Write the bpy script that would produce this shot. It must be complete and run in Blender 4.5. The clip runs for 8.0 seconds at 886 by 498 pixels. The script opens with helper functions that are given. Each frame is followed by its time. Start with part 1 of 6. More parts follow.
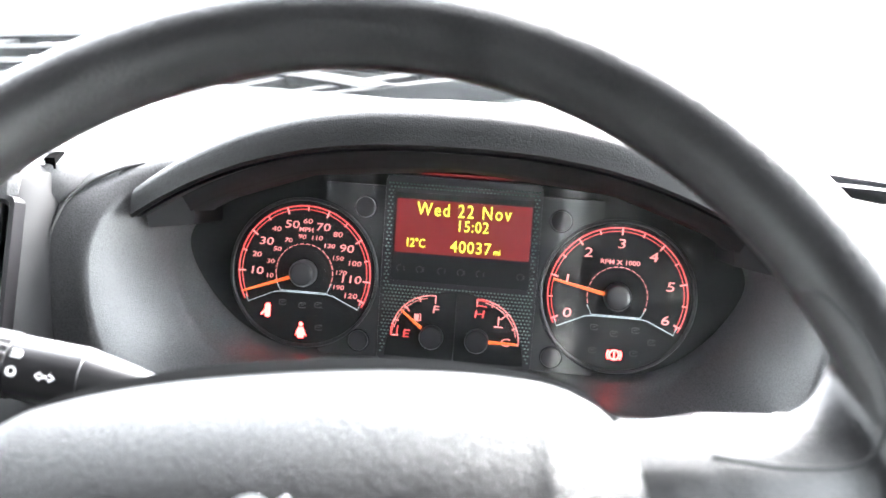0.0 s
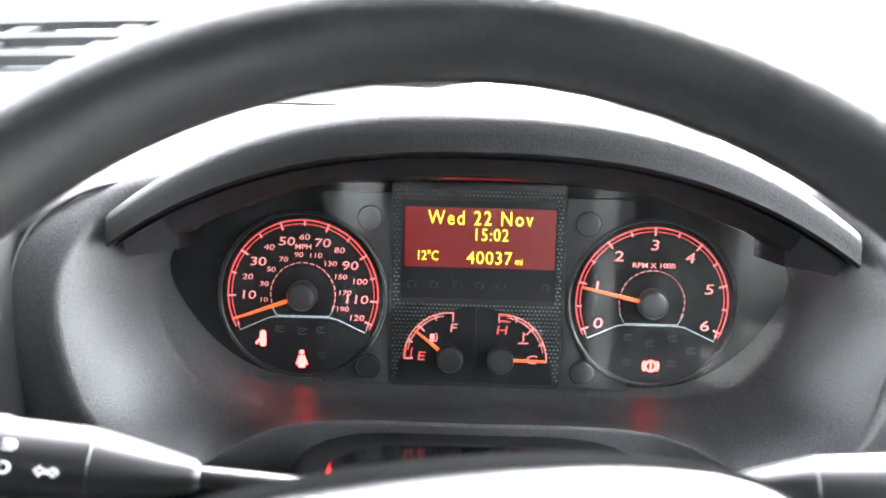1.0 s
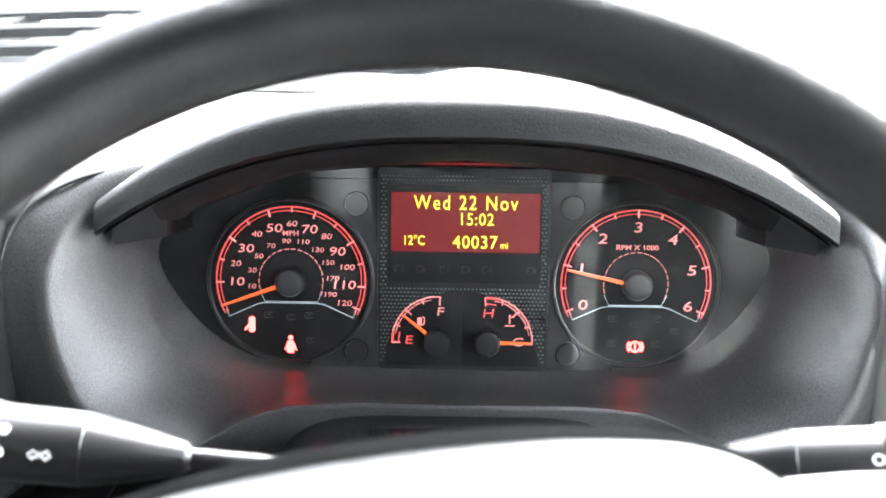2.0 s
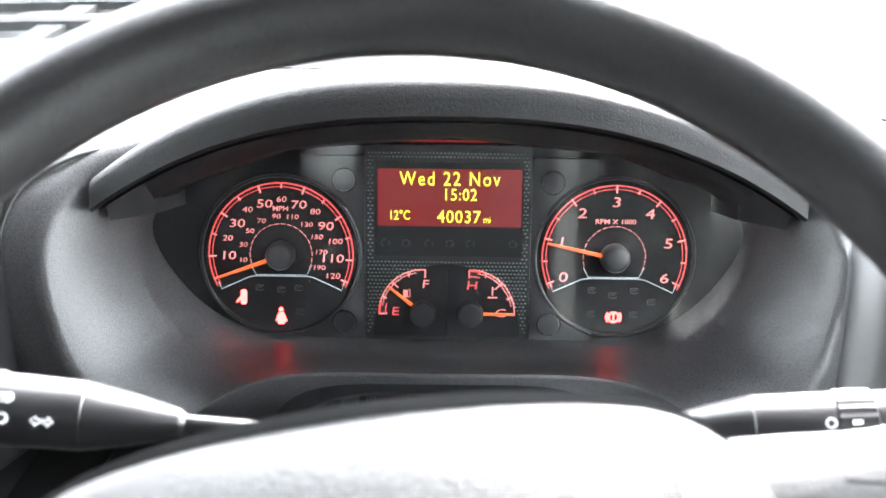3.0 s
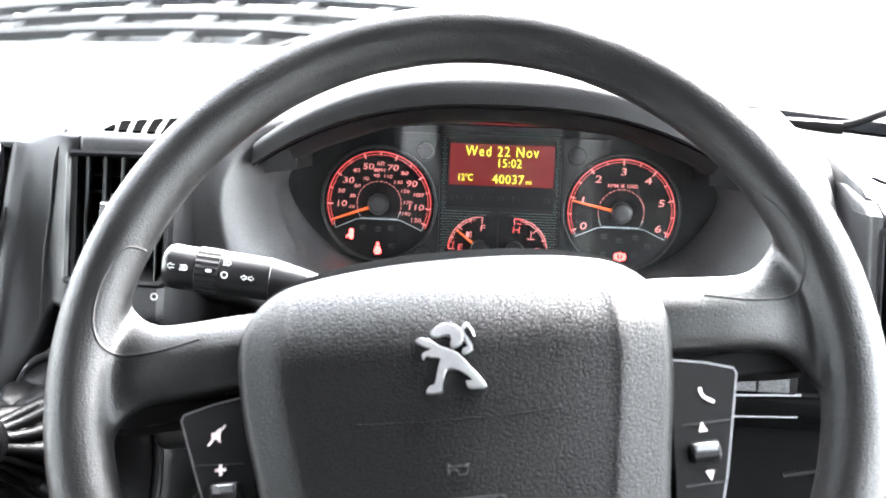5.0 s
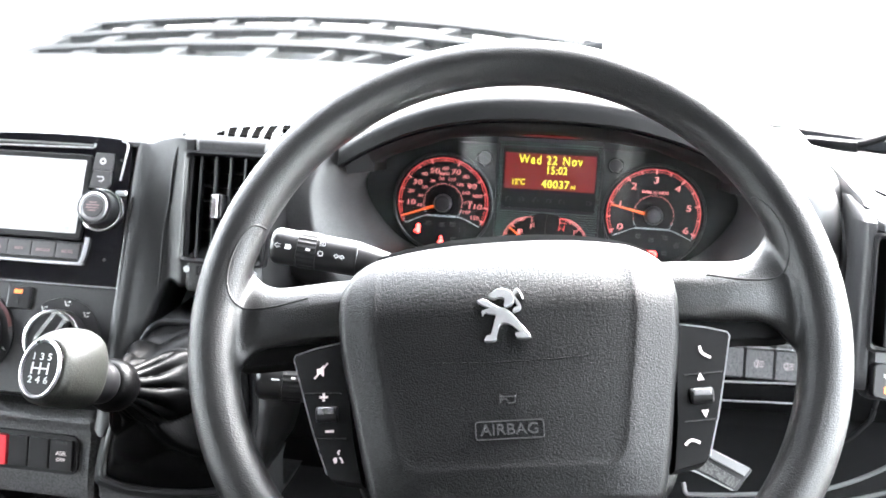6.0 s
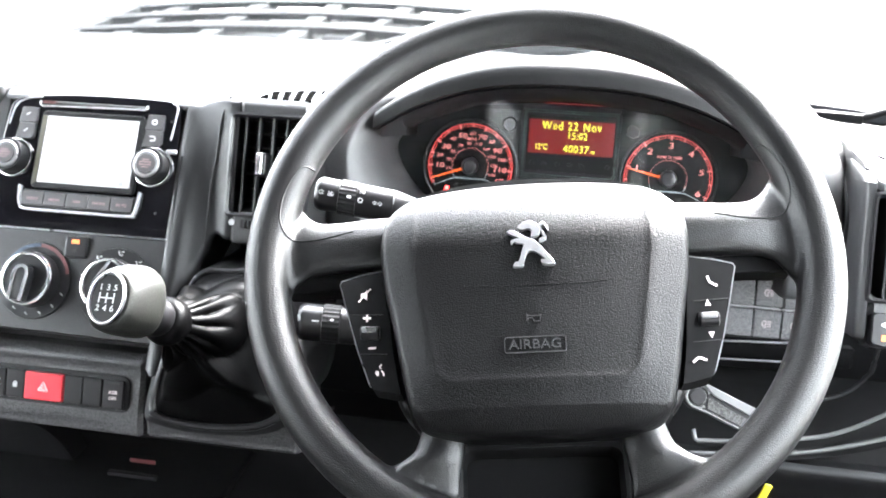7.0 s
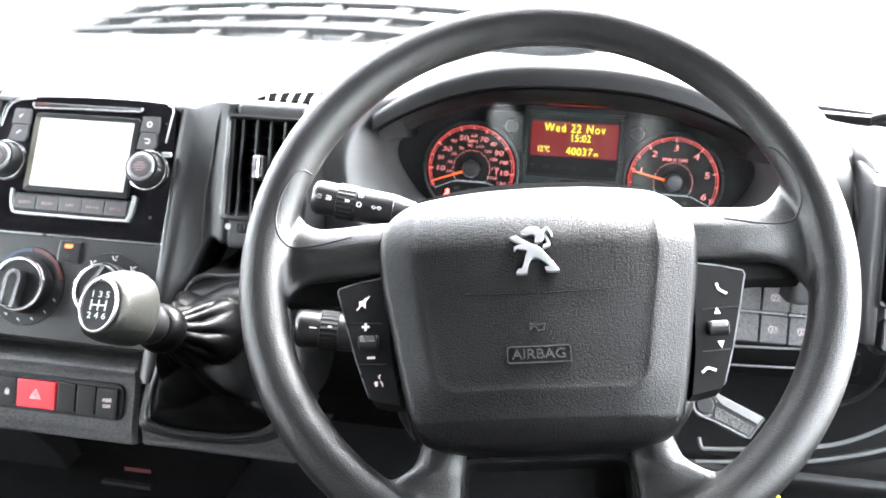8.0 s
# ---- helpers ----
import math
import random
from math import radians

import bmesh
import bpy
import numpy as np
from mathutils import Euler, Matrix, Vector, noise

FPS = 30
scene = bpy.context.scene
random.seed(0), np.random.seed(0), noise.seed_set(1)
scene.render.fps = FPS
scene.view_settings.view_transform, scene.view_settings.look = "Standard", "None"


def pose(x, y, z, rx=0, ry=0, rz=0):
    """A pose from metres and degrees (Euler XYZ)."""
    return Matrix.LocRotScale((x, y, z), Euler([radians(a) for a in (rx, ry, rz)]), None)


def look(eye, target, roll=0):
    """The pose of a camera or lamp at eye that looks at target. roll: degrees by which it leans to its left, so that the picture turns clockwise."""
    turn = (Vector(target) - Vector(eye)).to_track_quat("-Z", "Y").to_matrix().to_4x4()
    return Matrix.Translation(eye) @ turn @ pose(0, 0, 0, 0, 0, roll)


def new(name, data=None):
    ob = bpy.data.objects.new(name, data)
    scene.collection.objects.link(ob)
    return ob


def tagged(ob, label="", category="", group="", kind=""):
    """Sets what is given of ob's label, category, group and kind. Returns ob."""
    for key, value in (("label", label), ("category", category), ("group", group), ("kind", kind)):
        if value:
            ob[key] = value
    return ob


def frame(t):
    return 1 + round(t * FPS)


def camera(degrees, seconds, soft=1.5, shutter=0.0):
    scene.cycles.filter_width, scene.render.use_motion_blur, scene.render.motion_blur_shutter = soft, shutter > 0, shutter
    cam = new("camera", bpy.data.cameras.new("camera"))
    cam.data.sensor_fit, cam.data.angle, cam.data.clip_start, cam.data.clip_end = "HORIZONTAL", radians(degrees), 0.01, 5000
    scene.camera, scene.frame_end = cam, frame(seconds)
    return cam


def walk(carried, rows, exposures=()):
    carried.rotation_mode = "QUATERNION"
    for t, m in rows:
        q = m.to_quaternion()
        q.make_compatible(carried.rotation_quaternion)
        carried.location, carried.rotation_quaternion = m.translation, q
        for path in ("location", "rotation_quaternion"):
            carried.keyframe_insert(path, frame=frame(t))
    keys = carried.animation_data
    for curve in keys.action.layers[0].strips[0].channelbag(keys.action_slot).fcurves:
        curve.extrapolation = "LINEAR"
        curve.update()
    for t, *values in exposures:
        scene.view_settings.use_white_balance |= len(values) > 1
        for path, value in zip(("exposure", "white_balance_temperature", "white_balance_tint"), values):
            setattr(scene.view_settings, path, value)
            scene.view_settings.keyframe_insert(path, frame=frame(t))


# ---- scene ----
from mathutils.bvhtree import BVHTree

cam = camera(50.0, 8.0, soft=1.6)
cam.data.dof.use_dof, cam.data.dof.focus_distance, cam.data.dof.aperture_fstop = True, 0.60, 12.0
PATH = [
    (0, 0.0662, -0.0418, 1.2544, -17.30, -2.03, 8.59),
    (0.5, 0.0097, 0.0046, 1.2525, -18.07, -1.56, 4.50),
    (1, 0.0065, 0.0150, 1.2579, -19.01, -0.68, 3.15),
    (1.5, 0.0066, 0.0118, 1.2560, -19.04, -0.36, 2.58),
    (3, 0.0155, -0.0067, 1.2666, -21.54, -0.18, 2.04),
    (3.5, 0.0171, -0.0352, 1.2703, -21.21, -0.20, 1.79),
    (4, 0.0243, -0.0914, 1.2794, -21.22, -0.23, 1.96),
    (4.5, 0.0194, -0.1464, 1.2827, -21.16, -0.09, 3.63),
    (4.7, 0.0238, -0.1724, 1.2901, -21.25, -0.26, 4.59),
    (5.8, 0.0387, -0.3118, 1.3301, -20.74, -0.77, 9.32),
    (6, 0.0397, -0.3308, 1.3313, -20.54, -0.89, 9.53),
    (6.5, 0.0366, -0.3813, 1.3169, -20.50, -1.19, 9.98),
    (7, 0.0407, -0.4002, 1.3140, -20.50, -1.21, 10.62),
    (7.5, 0.0396, -0.3939, 1.3123, -20.50, -1.14, 10.70),
    (8, 0.0372, -0.3828, 1.3110, -20.45, -1.18, 10.63),
]
walk(cam, [(t, pose(x, y, z, 90 + pitch, roll, yaw)) for t, x, y, z, pitch, roll, yaw in PATH],
     exposures=[(0.0, 6.35, 6280, 12), (0.6, 6.1, 6280, 12), (6.2, 6.1, 6280, 12), (7.0, 6.2, 6280, 12), (8.0, 6.25, 6280, 12)])

# ---- daylight: a bright overcast sky ----
world = bpy.data.worlds.new("overcast_sky")
scene.world = world
world.use_nodes = True
wn, wl = world.node_tree.nodes, world.node_tree.links
sky = wn.new("ShaderNodeTexSky")
sky.sky_type, sky.sun_disc = "NISHITA", False
sky.sun_elevation, sky.sun_rotation = radians(36), radians(32)
sky.air_density, sky.dust_density, sky.ozone_density = 1.0, 4.0, 1.0
pale = wn.new("ShaderNodeHueSaturation")
pale.inputs["Saturation"].default_value = 0.14
wl.new(sky.outputs[0], pale.inputs["Color"])
wl.new(pale.outputs[0], wn["Background"].inputs["Color"])
wn["Background"].inputs["Strength"].default_value = 0.12
sun = new("sun", bpy.data.lights.new("sun", "SUN"))
sun.data.energy, sun.data.angle, sun.data.color = 0.8, radians(25), (1.0, 0.97, 0.93)
sun.matrix_world = look((4.2, 6.7, 5.7), (0, 0, 0))


# ---- materials ----
GLOW = 0.33  # strength of the small lamps against the daylight

def material(name, colour, rough=0.5, metal=0.0, spec=0.5, grain=0.0, grain_size=0.0011, vary=0.12, emit=None, power=0.0, coat=0.0, wear=0.05):
    """A surface with fine relief (leather grain in cells of grain_size metres) and slow changes of tone and gloss."""
    m = bpy.data.materials.new(name)
    m.use_nodes = True
    n, l = m.node_tree.nodes, m.node_tree.links
    b = n["Principled BSDF"]
    b.inputs["Base Color"].default_value = (*colour, 1)
    b.inputs["Roughness"].default_value = rough
    b.inputs["Metallic"].default_value = metal
    b.inputs["Specular IOR Level"].default_value = spec
    b.inputs["Coat Weight"].default_value = coat
    b.inputs["Coat Roughness"].default_value = 0.05
    co = n.new("ShaderNodeTexCoord")
    if vary:
        big = n.new("ShaderNodeTexNoise")
        big.inputs["Scale"].default_value, big.inputs["Detail"].default_value = 14.0, 5.0
        l.new(co.outputs["Object"], big.inputs["Vector"])
        fine = n.new("ShaderNodeTexNoise")
        fine.inputs["Scale"].default_value, fine.inputs["Detail"].default_value = 600.0, 3.0
        l.new(co.outputs["Object"], fine.inputs["Vector"])
        both = n.new("ShaderNodeMath")
        both.operation = "MULTIPLY"
        l.new(big.outputs["Fac"], both.inputs[0])
        l.new(fine.outputs["Fac"], both.inputs[1])
        tone = n.new("ShaderNodeMapRange")
        tone.inputs["From Min"].default_value, tone.inputs["From Max"].default_value = 0.1, 0.45
        tone.inputs["To Min"].default_value, tone.inputs["To Max"].default_value = 1 - vary, 1 + vary
        l.new(both.outputs[0], tone.inputs["Value"])
        mul = n.new("ShaderNodeVectorMath")
        mul.operation = "SCALE"
        mul.inputs[0].default_value = colour
        l.new(tone.outputs[0], mul.inputs["Scale"])
        l.new(mul.outputs[0], b.inputs["Base Color"])
        rr = n.new("ShaderNodeMapRange")
        rr.inputs["From Min"].default_value, rr.inputs["From Max"].default_value = 0.3, 0.7
        rr.inputs["To Min"].default_value, rr.inputs["To Max"].default_value = max(rough - wear, 0.02), min(rough + wear, 1)
        l.new(big.outputs["Fac"], rr.inputs["Value"])
        l.new(rr.outputs[0], b.inputs["Roughness"])
    if grain:
        warp = n.new("ShaderNodeTexNoise")
        warp.inputs["Scale"].default_value = 0.35 / grain_size
        l.new(co.outputs["Object"], warp.inputs["Vector"])
        off = n.new("ShaderNodeVectorMath")
        off.operation = "MULTIPLY_ADD"
        off.inputs[1].default_value = (grain_size * 1.6,) * 3
        l.new(warp.outputs["Color"], off.inputs[0])
        l.new(co.outputs["Object"], off.inputs[2])
        cells = n.new("ShaderNodeTexVoronoi")
        cells.feature = "SMOOTH_F1"
        cells.inputs["Scale"].default_value = 1 / grain_size
        cells.inputs["Smoothness"].default_value = 0.35
        l.new(off.outputs[0], cells.inputs["Vector"])
        bump = n.new("ShaderNodeBump")
        bump.inputs["Strength"].default_value = grain
        bump.inputs["Distance"].default_value = grain_size * 0.35
        bump.invert = True
        l.new(cells.outputs["Distance"], bump.inputs["Height"])
        l.new(bump.outputs[0], b.inputs["Normal"])
        if vary:
            # light and shade of the grain in the colour: ridges paler, creases darker
            shaded = n.new("ShaderNodeMapRange")
            shaded.inputs["From Min"].default_value, shaded.inputs["From Max"].default_value = 0.1, 0.75
            shaded.inputs["To Min"].default_value, shaded.inputs["To Max"].default_value = 1.75, 0.35
            l.new(cells.outputs["Distance"], shaded.inputs["Value"])
            shaded_tone = n.new("ShaderNodeVectorMath")
            shaded_tone.operation = "SCALE"
            l.new(mul.outputs[0], shaded_tone.inputs[0])
            l.new(shaded.outputs[0], shaded_tone.inputs["Scale"])
            l.new(shaded_tone.outputs[0], b.inputs["Base Color"])
    if emit:
        b.inputs["Emission Color"].default_value = (*emit, 1)
        b.inputs["Emission Strength"].default_value = power * GLOW
    return m


def glass(name, tint=(1, 1, 1), mirror_share=0.05):
    m = bpy.data.materials.new(name)
    m.use_nodes = True
    n, l = m.node_tree.nodes, m.node_tree.links
    n.remove(n["Principled BSDF"])
    mix = n.new("ShaderNodeMixShader")
    clear, gloss = n.new("ShaderNodeBsdfTransparent"), n.new("ShaderNodeBsdfGlossy")
    mix.inputs[0].default_value = mirror_share
    clear.inputs["Color"].default_value = (*tint, 1)
    gloss.inputs["Roughness"].default_value = 0.02
    l.new(clear.outputs[0], mix.inputs[1])
    l.new(gloss.outputs[0], mix.inputs[2])
    l.new(mix.outputs[0], n["Material Output"].inputs["Surface"])
    return m


PLASTIC = material("grained_dash_plastic", (0.031, 0.0313, 0.0320), 0.40, spec=0.60, grain=0.50, grain_size=0.00065)
PLASTIC_FINE = material("fine_dash_plastic", (0.0070, 0.0072, 0.0076), 0.42, spec=0.42, grain=0.5, grain_size=0.0007)
PLASTIC_COARSE = material("coarse_dash_plastic", (0.031, 0.0313, 0.0320), 0.42, spec=0.60, grain=0.8, grain_size=0.0016, vary=0.3)
HOOD = material("dark_hood_plastic", (0.0034, 0.0035, 0.0036), 0.50, spec=0.21, grain=0.75, grain_size=0.00075)
KEY_GREY = material("grey_key_plastic", (0.045, 0.044, 0.045), 0.38, spec=0.5, vary=0.12)
KEY_PRINT = material("pale_pink_print", (0.20, 0.14, 0.14), 0.5, vary=0.05)
RUBBER = material("wheel_rubber", (0.0044, 0.0044, 0.0046), 0.37, spec=0.40, grain=0.68, grain_size=0.00085)
COVER = material("airbag_cover_grain", (0.0036, 0.0036, 0.0038), 0.38, spec=0.20, grain=0.78, grain_size=0.0009)
# near-black: for gaps and low parts the shade is in the colour
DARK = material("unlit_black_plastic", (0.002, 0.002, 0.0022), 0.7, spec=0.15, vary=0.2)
MOULDED = material("moulded_lettering", (0.034, 0.034, 0.0345), 0.4, vary=0.1)
SATIN = material("satin_black_plastic", (0.005, 0.005, 0.0055), 0.34, spec=0.4, vary=0.2)
MATT = material("matt_black_plastic", (0.0048, 0.0048, 0.0052), 0.62, spec=0.32, vary=0.2)
GLOSSY = material("piano_black", (0.004, 0.004, 0.005), 0.09, vary=0.2, coat=0.6, wear=0.03)
CHROME = material("chrome", (0.85, 0.86, 0.87), 0.2, metal=1.0, vary=0.05)
BADGE = material("satin_chrome", (0.66, 0.67, 0.68), 0.36, metal=1.0, vary=0.08)
SILVER = material("satin_silver", (0.42, 0.42, 0.43), 0.30, metal=0.95, vary=0.1)
PEWTER = material("pewter_knob", (0.0115, 0.0122, 0.0104), 0.40, spec=0.33, vary=0.35, grain=0.25, grain_size=0.0012)
LEATHER = material("black_leather", (0.0010, 0.0010, 0.0011), 0.38, spec=0.08, grain=0.30, grain_size=0.0014)
WHITE = material("white_print", (0.5, 0.5, 0.5), 0.5, vary=0.06)
PINK = material("backlit_symbol", (0.62, 0.55, 0.55), 0.5, vary=0.05, emit=(1.0, 0.72, 0.7), power=0.012)
DIALFACE = material("dial_face", (0.0032, 0.0032, 0.0035), 0.55, spec=0.16, vary=0.2)
RED_GLOW = material("red_backlight", (0.3, 0.02, 0.02), 0.5, vary=0.0, emit=(1.0, 0.10, 0.085), power=0.040)
ROSE_GLOW = material("rose_backlight", (0.4, 0.1, 0.1), 0.5, vary=0.0, emit=(1.0, 0.36, 0.30), power=0.034)
ICE_GLOW = material("pale_outline", (0.25, 0.28, 0.29), 0.5, vary=0.0, emit=(0.6, 0.75, 0.8), power=0.011)
NEEDLE = material("orange_needle", (0.35, 0.05, 0.01), 0.5, vary=0.0, emit=(1.0, 0.15, 0.012), power=0.040)
ALARM = material("red_telltale", (0.5, 0.03, 0.025), 0.5, vary=0.0, emit=(1.0, 0.036, 0.030), power=0.95)
OFF_LAMP = material("unlit_telltale", (0.013, 0.013, 0.0135), 0.6, vary=0.1)
LCD = material("red_display", (0.02, 0.001, 0.001), 0.35, vary=0.0, emit=(0.42, 0.006, 0.009), power=0.020)
LCD_TEXT = material("yellow_display_text", (0.3, 0.3, 0.02), 0.5, vary=0.0, emit=(0.85, 0.9, 0.06), power=0.075)
LCD_OFF = material("dark_display", (0.004, 0.004, 0.0045), 0.4, spec=0.25, vary=0.2)
SCREEN = material("lit_screen", (0.3, 0.3, 0.3), 0.3, vary=0.0, emit=(0.98, 1.0, 0.99), power=0.0185)
SCREEN_GREY = material("screen_writing", (0.2, 0.21, 0.22), 0.4, vary=0.0, emit=(0.75, 0.78, 0.8), power=0.009)
HAZARD = material("red_button", (0.62, 0.03, 0.045), 0.4, vary=0.08)
LENS = glass("clear_lens", mirror_share=0.012)
PANE = glass("window_glass", tint=(0.96, 0.98, 0.97), mirror_share=0.10)
PAINT = material("white_paint", (0.75, 0.76, 0.77), 0.25, vary=0.04, coat=0.5)
SCUTTLE = material("weathered_grey_plastic", (0.0030, 0.0038, 0.0043), 0.8, spec=0.08, grain=0.2, grain_size=0.002, vary=0.25)
# paler than the slats: the haze over the slits is in this colour
HOLLOW = material("hazed_grille_hollow", (0.010, 0.012, 0.0135), 0.85, spec=0.1, vary=0.2)
SEAL = material("black_rubber_seal", (0.01, 0.01, 0.01), 0.6, vary=0.2)
# linings set darker than real ones, to cut fill and reflections
LINING = material("dimmed_roof_lining", (0.014, 0.014, 0.0138), 0.95, grain=0.4, grain_size=0.002)
TRIM = material("grey_door_trim", (0.011, 0.011, 0.0113), 0.6, grain=0.4, grain_size=0.0015)
CARPET = material("black_floor_mat", (0.02, 0.02, 0.021), 0.85, grain=0.6, grain_size=0.003)
CONCRETE = material("pale_concrete", (0.42, 0.41, 0.39), 0.85, grain=0.5, grain_size=0.02, vary=0.3)
GREY_HANDLE = material("grey_lever_plastic", (0.0095, 0.0095, 0.0098), 0.42, grain=0.3, grain_size=0.0009)
LEVER_PALE = material("pale_lever_plastic", (0.14, 0.142, 0.140), 0.38, spec=0.5, vary=0.1)
TAUPE = material("rough_inlay_plastic", (0.045, 0.045, 0.043), 0.6, grain=0.6, grain_size=0.0014, vary=0.3)
BEZEL = material("olive_grey_bezel", (0.045, 0.042, 0.028), 0.4, vary=0.1)
SLOT_RED = material("slot_red", (0.05, 0.006, 0.005), 0.4, vary=0.1)
# pale grey in place of chrome, the window's reflection put into the colour
GLINT_TRIM = material("glint_trim", (0.42, 0.42, 0.43), 0.28, metal=0.25, vary=0.08)
# paler than the dash plastic, in place of window light on the flank
FLANK_LIT = material("lit_flank_plastic", (0.070, 0.0705, 0.071), 0.42, spec=0.5, vary=0.08)
YELLOW = material("yellow_tag", (0.75, 0.62, 0.03), 0.5)
WEAVE = material("silver_weave", (0.16, 0.22, 0.195), 0.3, metal=0.8, vary=0.2)
BLUE_MARK = material("blue_mark", (0.008, 0.022, 0.045), 0.5)
RED_MARK = material("red_mark", (0.06, 0.012, 0.012), 0.5)
AMBER = material("amber_lamp", (0.6, 0.15, 0.03), 0.5, vary=0.0, emit=(1.0, 0.2, 0.05), power=0.05)
HUB = material("grey_hub", (0.010, 0.010, 0.0105), 0.35, vary=0.1)
# flat black that paints the darkness inside the demister slots
CAVITY = material("cavity_shade", (0.002, 0.002, 0.002), 1.0, spec=0.0, vary=0.1)
SWITCH_GREY = material("grey_switch_plastic", (0.17, 0.17, 0.175), 0.45, grain=0.2, grain_size=0.0008)
SHROUD = material("smooth_black_shroud", (0.0045, 0.0045, 0.005), 0.08, spec=0.5, vary=0.2, wear=0.03)
STALK = material("stalk_plastic", (0.005, 0.005, 0.0055), 0.3, spec=0.6, vary=0.15)


# ---- shape helpers ----
def lean(x, y, z, deg, turn=0.0):
    """A local space on a leaning face: x right, y up along the face, z out of it towards the driver."""
    return Matrix.Translation((x, y, z)) @ Euler((radians(90 - deg), 0, 0)).to_matrix().to_4x4() @ pose(0, 0, 0, 0, 0, turn)


def thing(name, m, label, category, group="", kind=""):
    ob = new(name)
    ob.empty_display_size = 0.02
    ob.matrix_basis = m
    return tagged(ob, label, category, group, kind)


def solid(name, bm, mat, sharp=35):
    me = bpy.data.meshes.new(name)
    bmesh.ops.recalc_face_normals(bm, faces=bm.faces[:])
    bm.to_mesh(me)
    bm.free()
    for p in me.polygons:
        p.use_smooth = True
    me.set_sharp_from_angle(angle=radians(sharp))
    me.materials.append(mat)
    ob = new(name, me)
    md = ob.modifiers.new("even_shading", "WEIGHTED_NORMAL")
    md.keep_sharp = True
    return ob


def part(name, bm, mat, parent, label="", sharp=35):
    ob = solid(name, bm, mat, sharp)
    ob.parent = parent
    return tagged(ob, label)


def whole(name, bm, mat, m, label, category, group="", kind="", sharp=35):
    ob = solid(name, bm, mat, sharp)
    ob.matrix_basis = m
    return tagged(ob, label, category, group, kind)


def bm_of(*makers):
    bm = bmesh.new()
    for f in makers:
        f(bm)
    return bm


def box(bm, c, s, bevel=0.0, seg=2, turn=None):
    """A bevelled block round c with sides s."""
    t = bmesh.new()
    bmesh.ops.create_cube(t, size=1)
    bmesh.ops.scale(t, vec=s, verts=t.verts)
    if bevel:
        bmesh.ops.bevel(t, geom=t.edges[:], offset=bevel, segments=seg, affect="EDGES", profile=0.6)
    m = Matrix.Translation(c) @ (turn or Matrix())
    bmesh.ops.transform(t, matrix=m, verts=t.verts)
    merge(bm, t)
    return bm


def merge(bm, t):
    me = bpy.data.meshes.new("t")
    t.to_mesh(me)
    t.free()
    bm.from_mesh(me)
    bpy.data.meshes.remove(me)


def loft(bm, rings, closed=True, caps=True):
    """Skin over rings of equally many points."""
    vs = [[bm.verts.new(p) for p in r] for r in rings]
    n = len(vs[0])
    for a, b in zip(vs, vs[1:]):
        for i in range(n if closed else n - 1):
            j = (i + 1) % n
            bm.faces.new((a[i], a[j], b[j], b[i]))
    if caps and closed:
        bm.faces.new(vs[0][::-1])
        bm.faces.new(vs[-1])
    return bm


def prism(bm, outline, z0, z1, bevel=0.0):
    """A plate with that outline (x, y) from z0 to z1, its front edge rounded."""
    n = len(outline)
    cx, cy = sum(p[0] for p in outline) / n, sum(p[1] for p in outline) / n

    def ring(inset, z):
        out = []
        for x, y in outline:
            d = math.hypot(x - cx, y - cy) or 1
            k = max(d - inset, 0) / d
            out.append((cx + (x - cx) * k, cy + (y - cy) * k, z))
        return out
    rings = [ring(0, z0), ring(0, z1 - bevel)]
    if bevel:
        rings += [ring(bevel * 0.3, z1 - bevel * 0.3), ring(bevel, z1)]
    return loft(bm, rings)


def disc(bm, c, r, z0, z1, bevel=0.0, n=40, r2=None):
    return prism(bm, [(c[0] + r * math.cos(a), c[1] + (r2 or r) * math.sin(a)) for a in np.linspace(0, 2 * math.pi, n, endpoint=False)], z0, z1, bevel)


def rounded(w, h, r, n=5, c=(0, 0)):
    """The outline of a rounded rectangle."""
    out = []
    for k, (sx, sy) in enumerate(((1, 1), (-1, 1), (-1, -1), (1, -1))):
        for a in np.linspace(0, math.pi / 2, n):
            b = a + k * math.pi / 2
            out.append((c[0] + sx * (w / 2 - r) + r * math.cos(b), c[1] + sy * (h / 2 - r) + r * math.sin(b)))
    return out


def smooth_line(pts, n, closed=False):
    """Catmull-Rom through the points."""
    P = [Vector(p) for p in pts]
    m = len(P)
    out = []
    spans = m if closed else m - 1
    for k in range(n):
        t = k / (n if closed else n - 1) * spans
        i = min(int(t), spans - 1)
        f = t - i
        g = (lambda j: P[j % m]) if closed else (lambda j: P[min(max(j, 0), m - 1)])
        a, b, c, d = g(i - 1), g(i), g(i + 1), g(i + 2)
        out.append(0.5 * ((2 * b) + (c - a) * f + (2 * a - 5 * b + 4 * c - d) * f * f + (3 * b - a - 3 * c + d) * f ** 3))
    return out


def tube(bm, pts, radii, n=12, flat=1.0, caps=True):
    """A round bar along the points; radii is one number or one a point."""
    P = [Vector(p) for p in pts]
    if not hasattr(radii, "__len__"):
        radii = [radii] * len(P)
    rings, up = [], Vector((0.03, 0.02, 1))
    for i, p in enumerate(P):
        d = (P[min(i + 1, len(P) - 1)] - P[max(i - 1, 0)]).normalized()
        s = d.cross(up)
        if s.length < 0.05:
            s = d.cross(Vector((0, 1, 0)))
        s.normalize()
        u = s.cross(d).normalized()
        rings.append([p + radii[i] * (math.cos(a) * s + flat * math.sin(a) * u) for a in np.linspace(0, 2 * math.pi, n, endpoint=False)])
    return loft(bm, rings, caps=caps)


